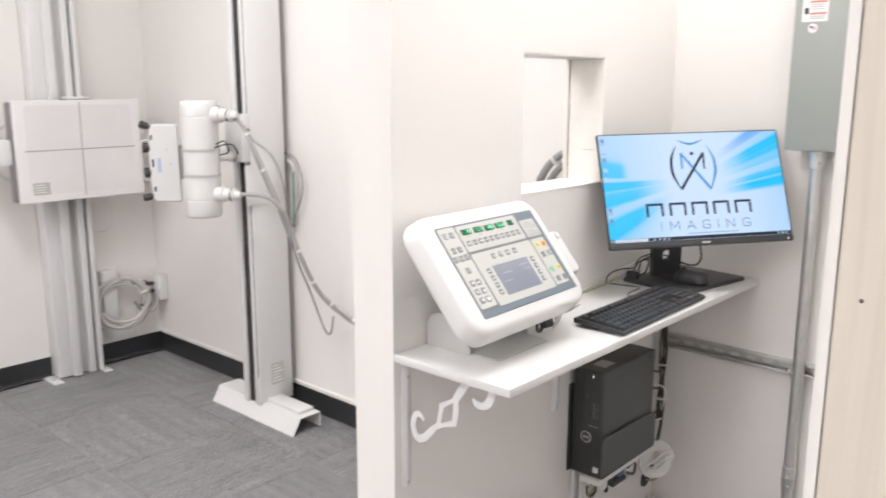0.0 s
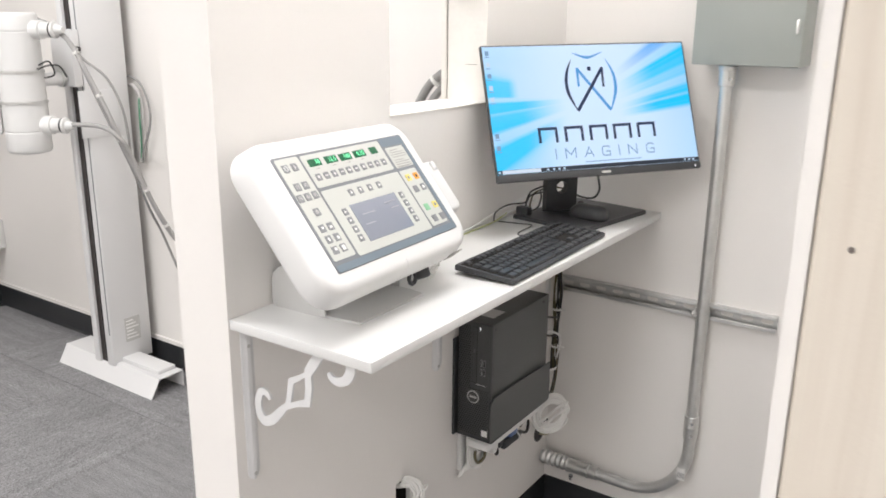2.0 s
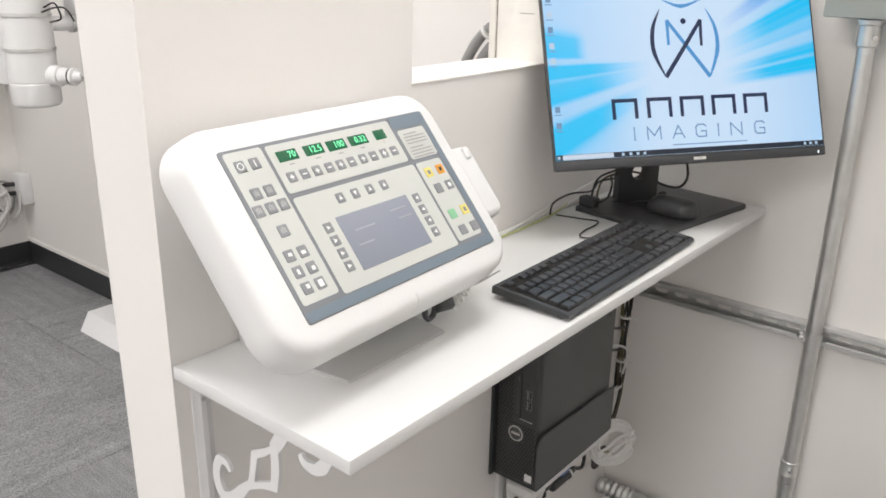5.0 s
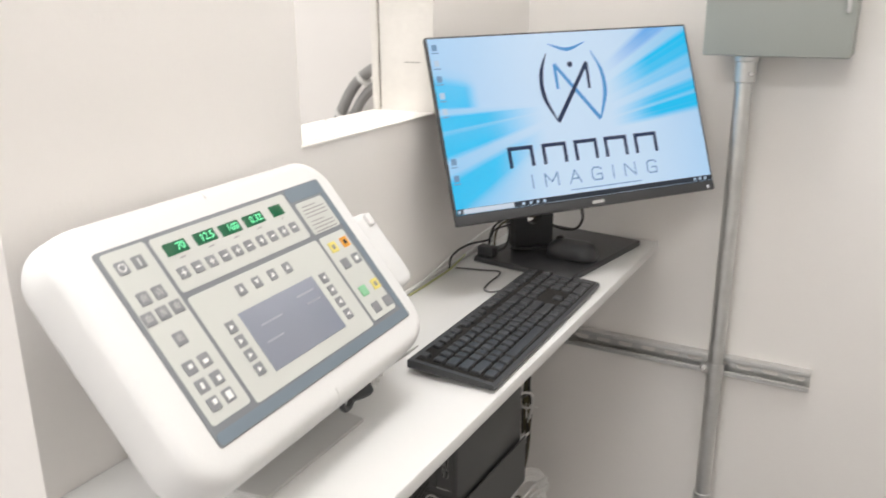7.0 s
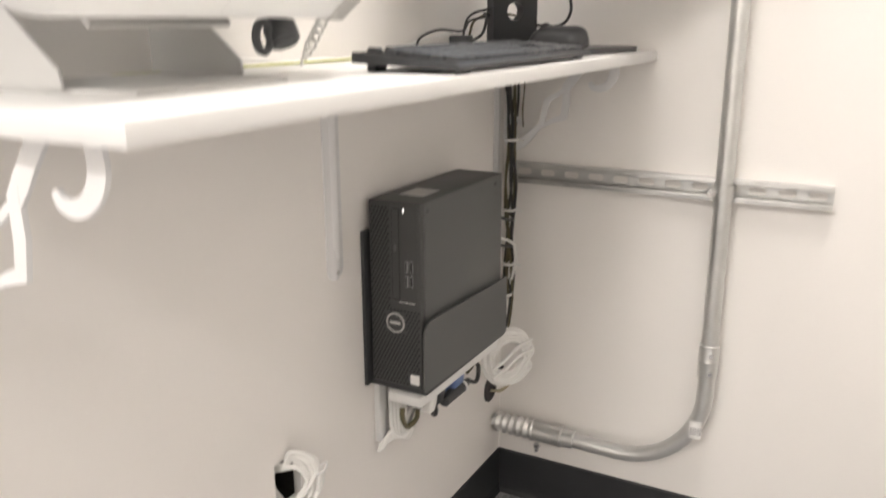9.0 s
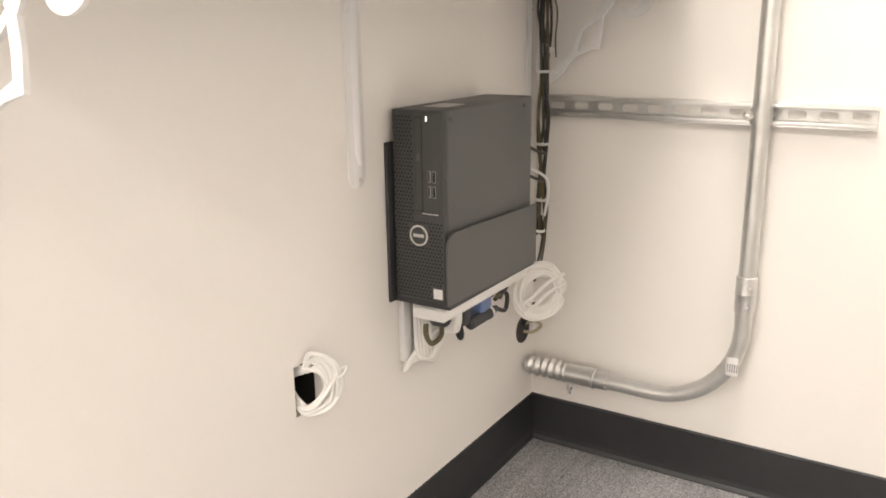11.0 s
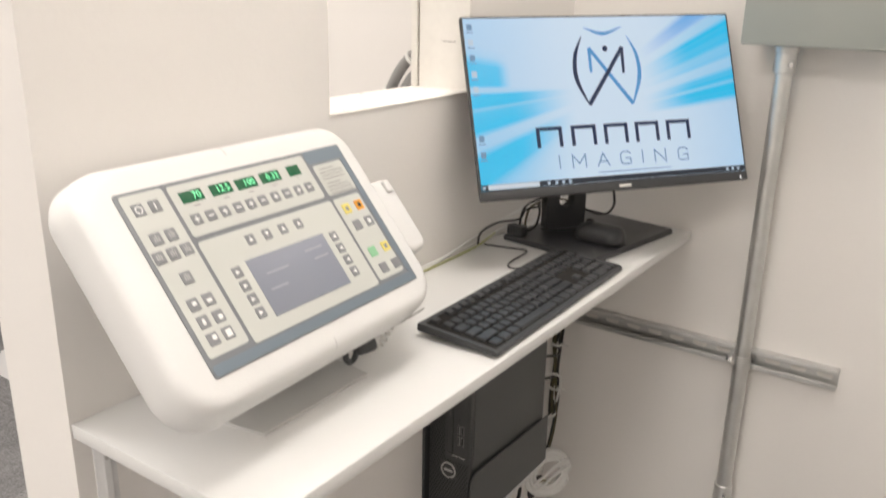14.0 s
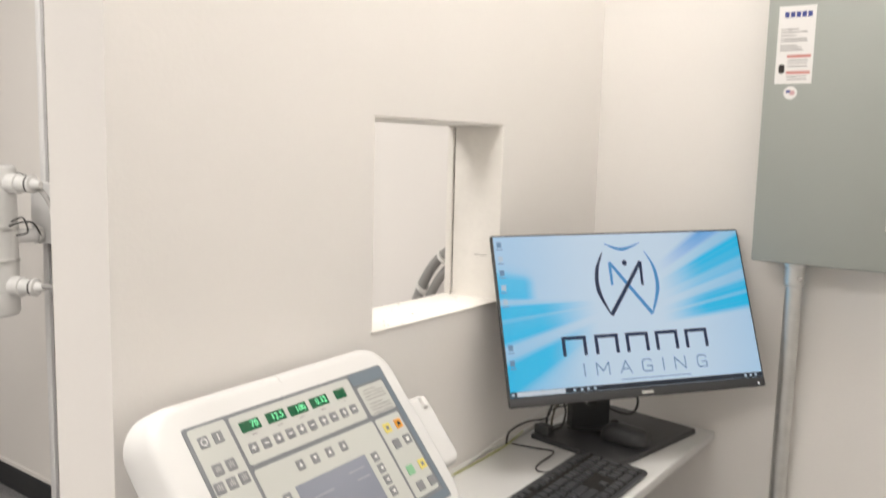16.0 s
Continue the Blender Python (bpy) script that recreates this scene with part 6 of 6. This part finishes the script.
# outlet box, coil and plates in the far corner
th = thing("wall_box", (-4.262, NORTH_Y, 0.40), 0, "small white surface-mounted wall box", "wall box")
part("body", box(-0.042, 0.042, -0.052, -0.0005, -0.075, 0.075, bevel=0.006), ABS, th)
part("cover", box(-0.036, 0.036, -0.055, -0.052, -0.068, 0.068, bevel=0.001), ABS, th)
th = thing("junction_box", (WEST_X, 2.080, 0.395), 0, "off-white junction box on the wall behind the cable coil", "junction box")
part("body", box(0.0005, 0.055, -0.044, 0.044, -0.15, 0.14, bevel=0.006), ABS, th)
part("cover", box(0.055, 0.058, -0.040, 0.040, -0.145, 0.135, bevel=0.001), ABS, th)
coil("cable_coil", (-4.262, 2.130, 0.345), 0.135, 0.0080, 5, (1, -0.15, 0.05), WIRELIGHT, "large coil of pale grey cable hung low on the wall", 1, 0.14)
th = thing("cable_clamp", (-4.262, 2.130, 0.345), 0, "small dark clamp round the coiled cable", "cable clamp", "coil clamps")
part("strap", rod((0.0, -0.012, 0.140), (0.0, 0.012, 0.140), 0.016, 14), GREYMETAL, th)
copy_thing(th, pose(-4.262, 2.230, 0.255, 135) @ pose(0, 0, -0.140))
th = thing("wall_plate", (WEST_X, 2.14, 0.13), 0, "white rectangular cover plate above the black base", "wall plate")
part("plate", box(0.0005, 0.012, -0.14, 0.095, -0.020, 0.072, bevel=0.002), ABS, th)
for y, z in ((2.31, 0.42), (2.31, 0.375), (2.28, 0.30)):
    th = thing("cable_plug", (-4.290, y, z), 0, "small dark cable plug beside the wall box", "plug", "corner plugs")
    part("body", rod((0, 0.026, 0.0), (0, -0.016, 0.004), 0.011, 10), RUBBER, th)
    part("strain_relief", rod((0, -0.016, 0.004), (0, -0.034, 0.006), 0.007, 10, r2=0.004), RUBBER, th)
for k, pts in enumerate(([(-4.29, 2.33, 0.42), (-4.31, 2.28, 0.44), (-4.30, 2.24, 0.40), (-4.28, 2.20, 0.47)], [(-4.29, 2.33, 0.37), (-4.27, 2.30, 0.30), (-4.29, 2.26, 0.27), (-4.30, 2.22, 0.33)], [(-4.24, 2.335, 0.40), (-4.235, 2.32, 0.30), (-4.27, 2.29, 0.26), (-4.30, 2.24, 0.29)])):
    tagged(part("patch_lead", pipe(pts, 0.006, 8, 6), (WIREGREY, WIREGREY, WIRELIGHT)[k]), "short lead between wall box and cable coil", "cable", "patch leads")
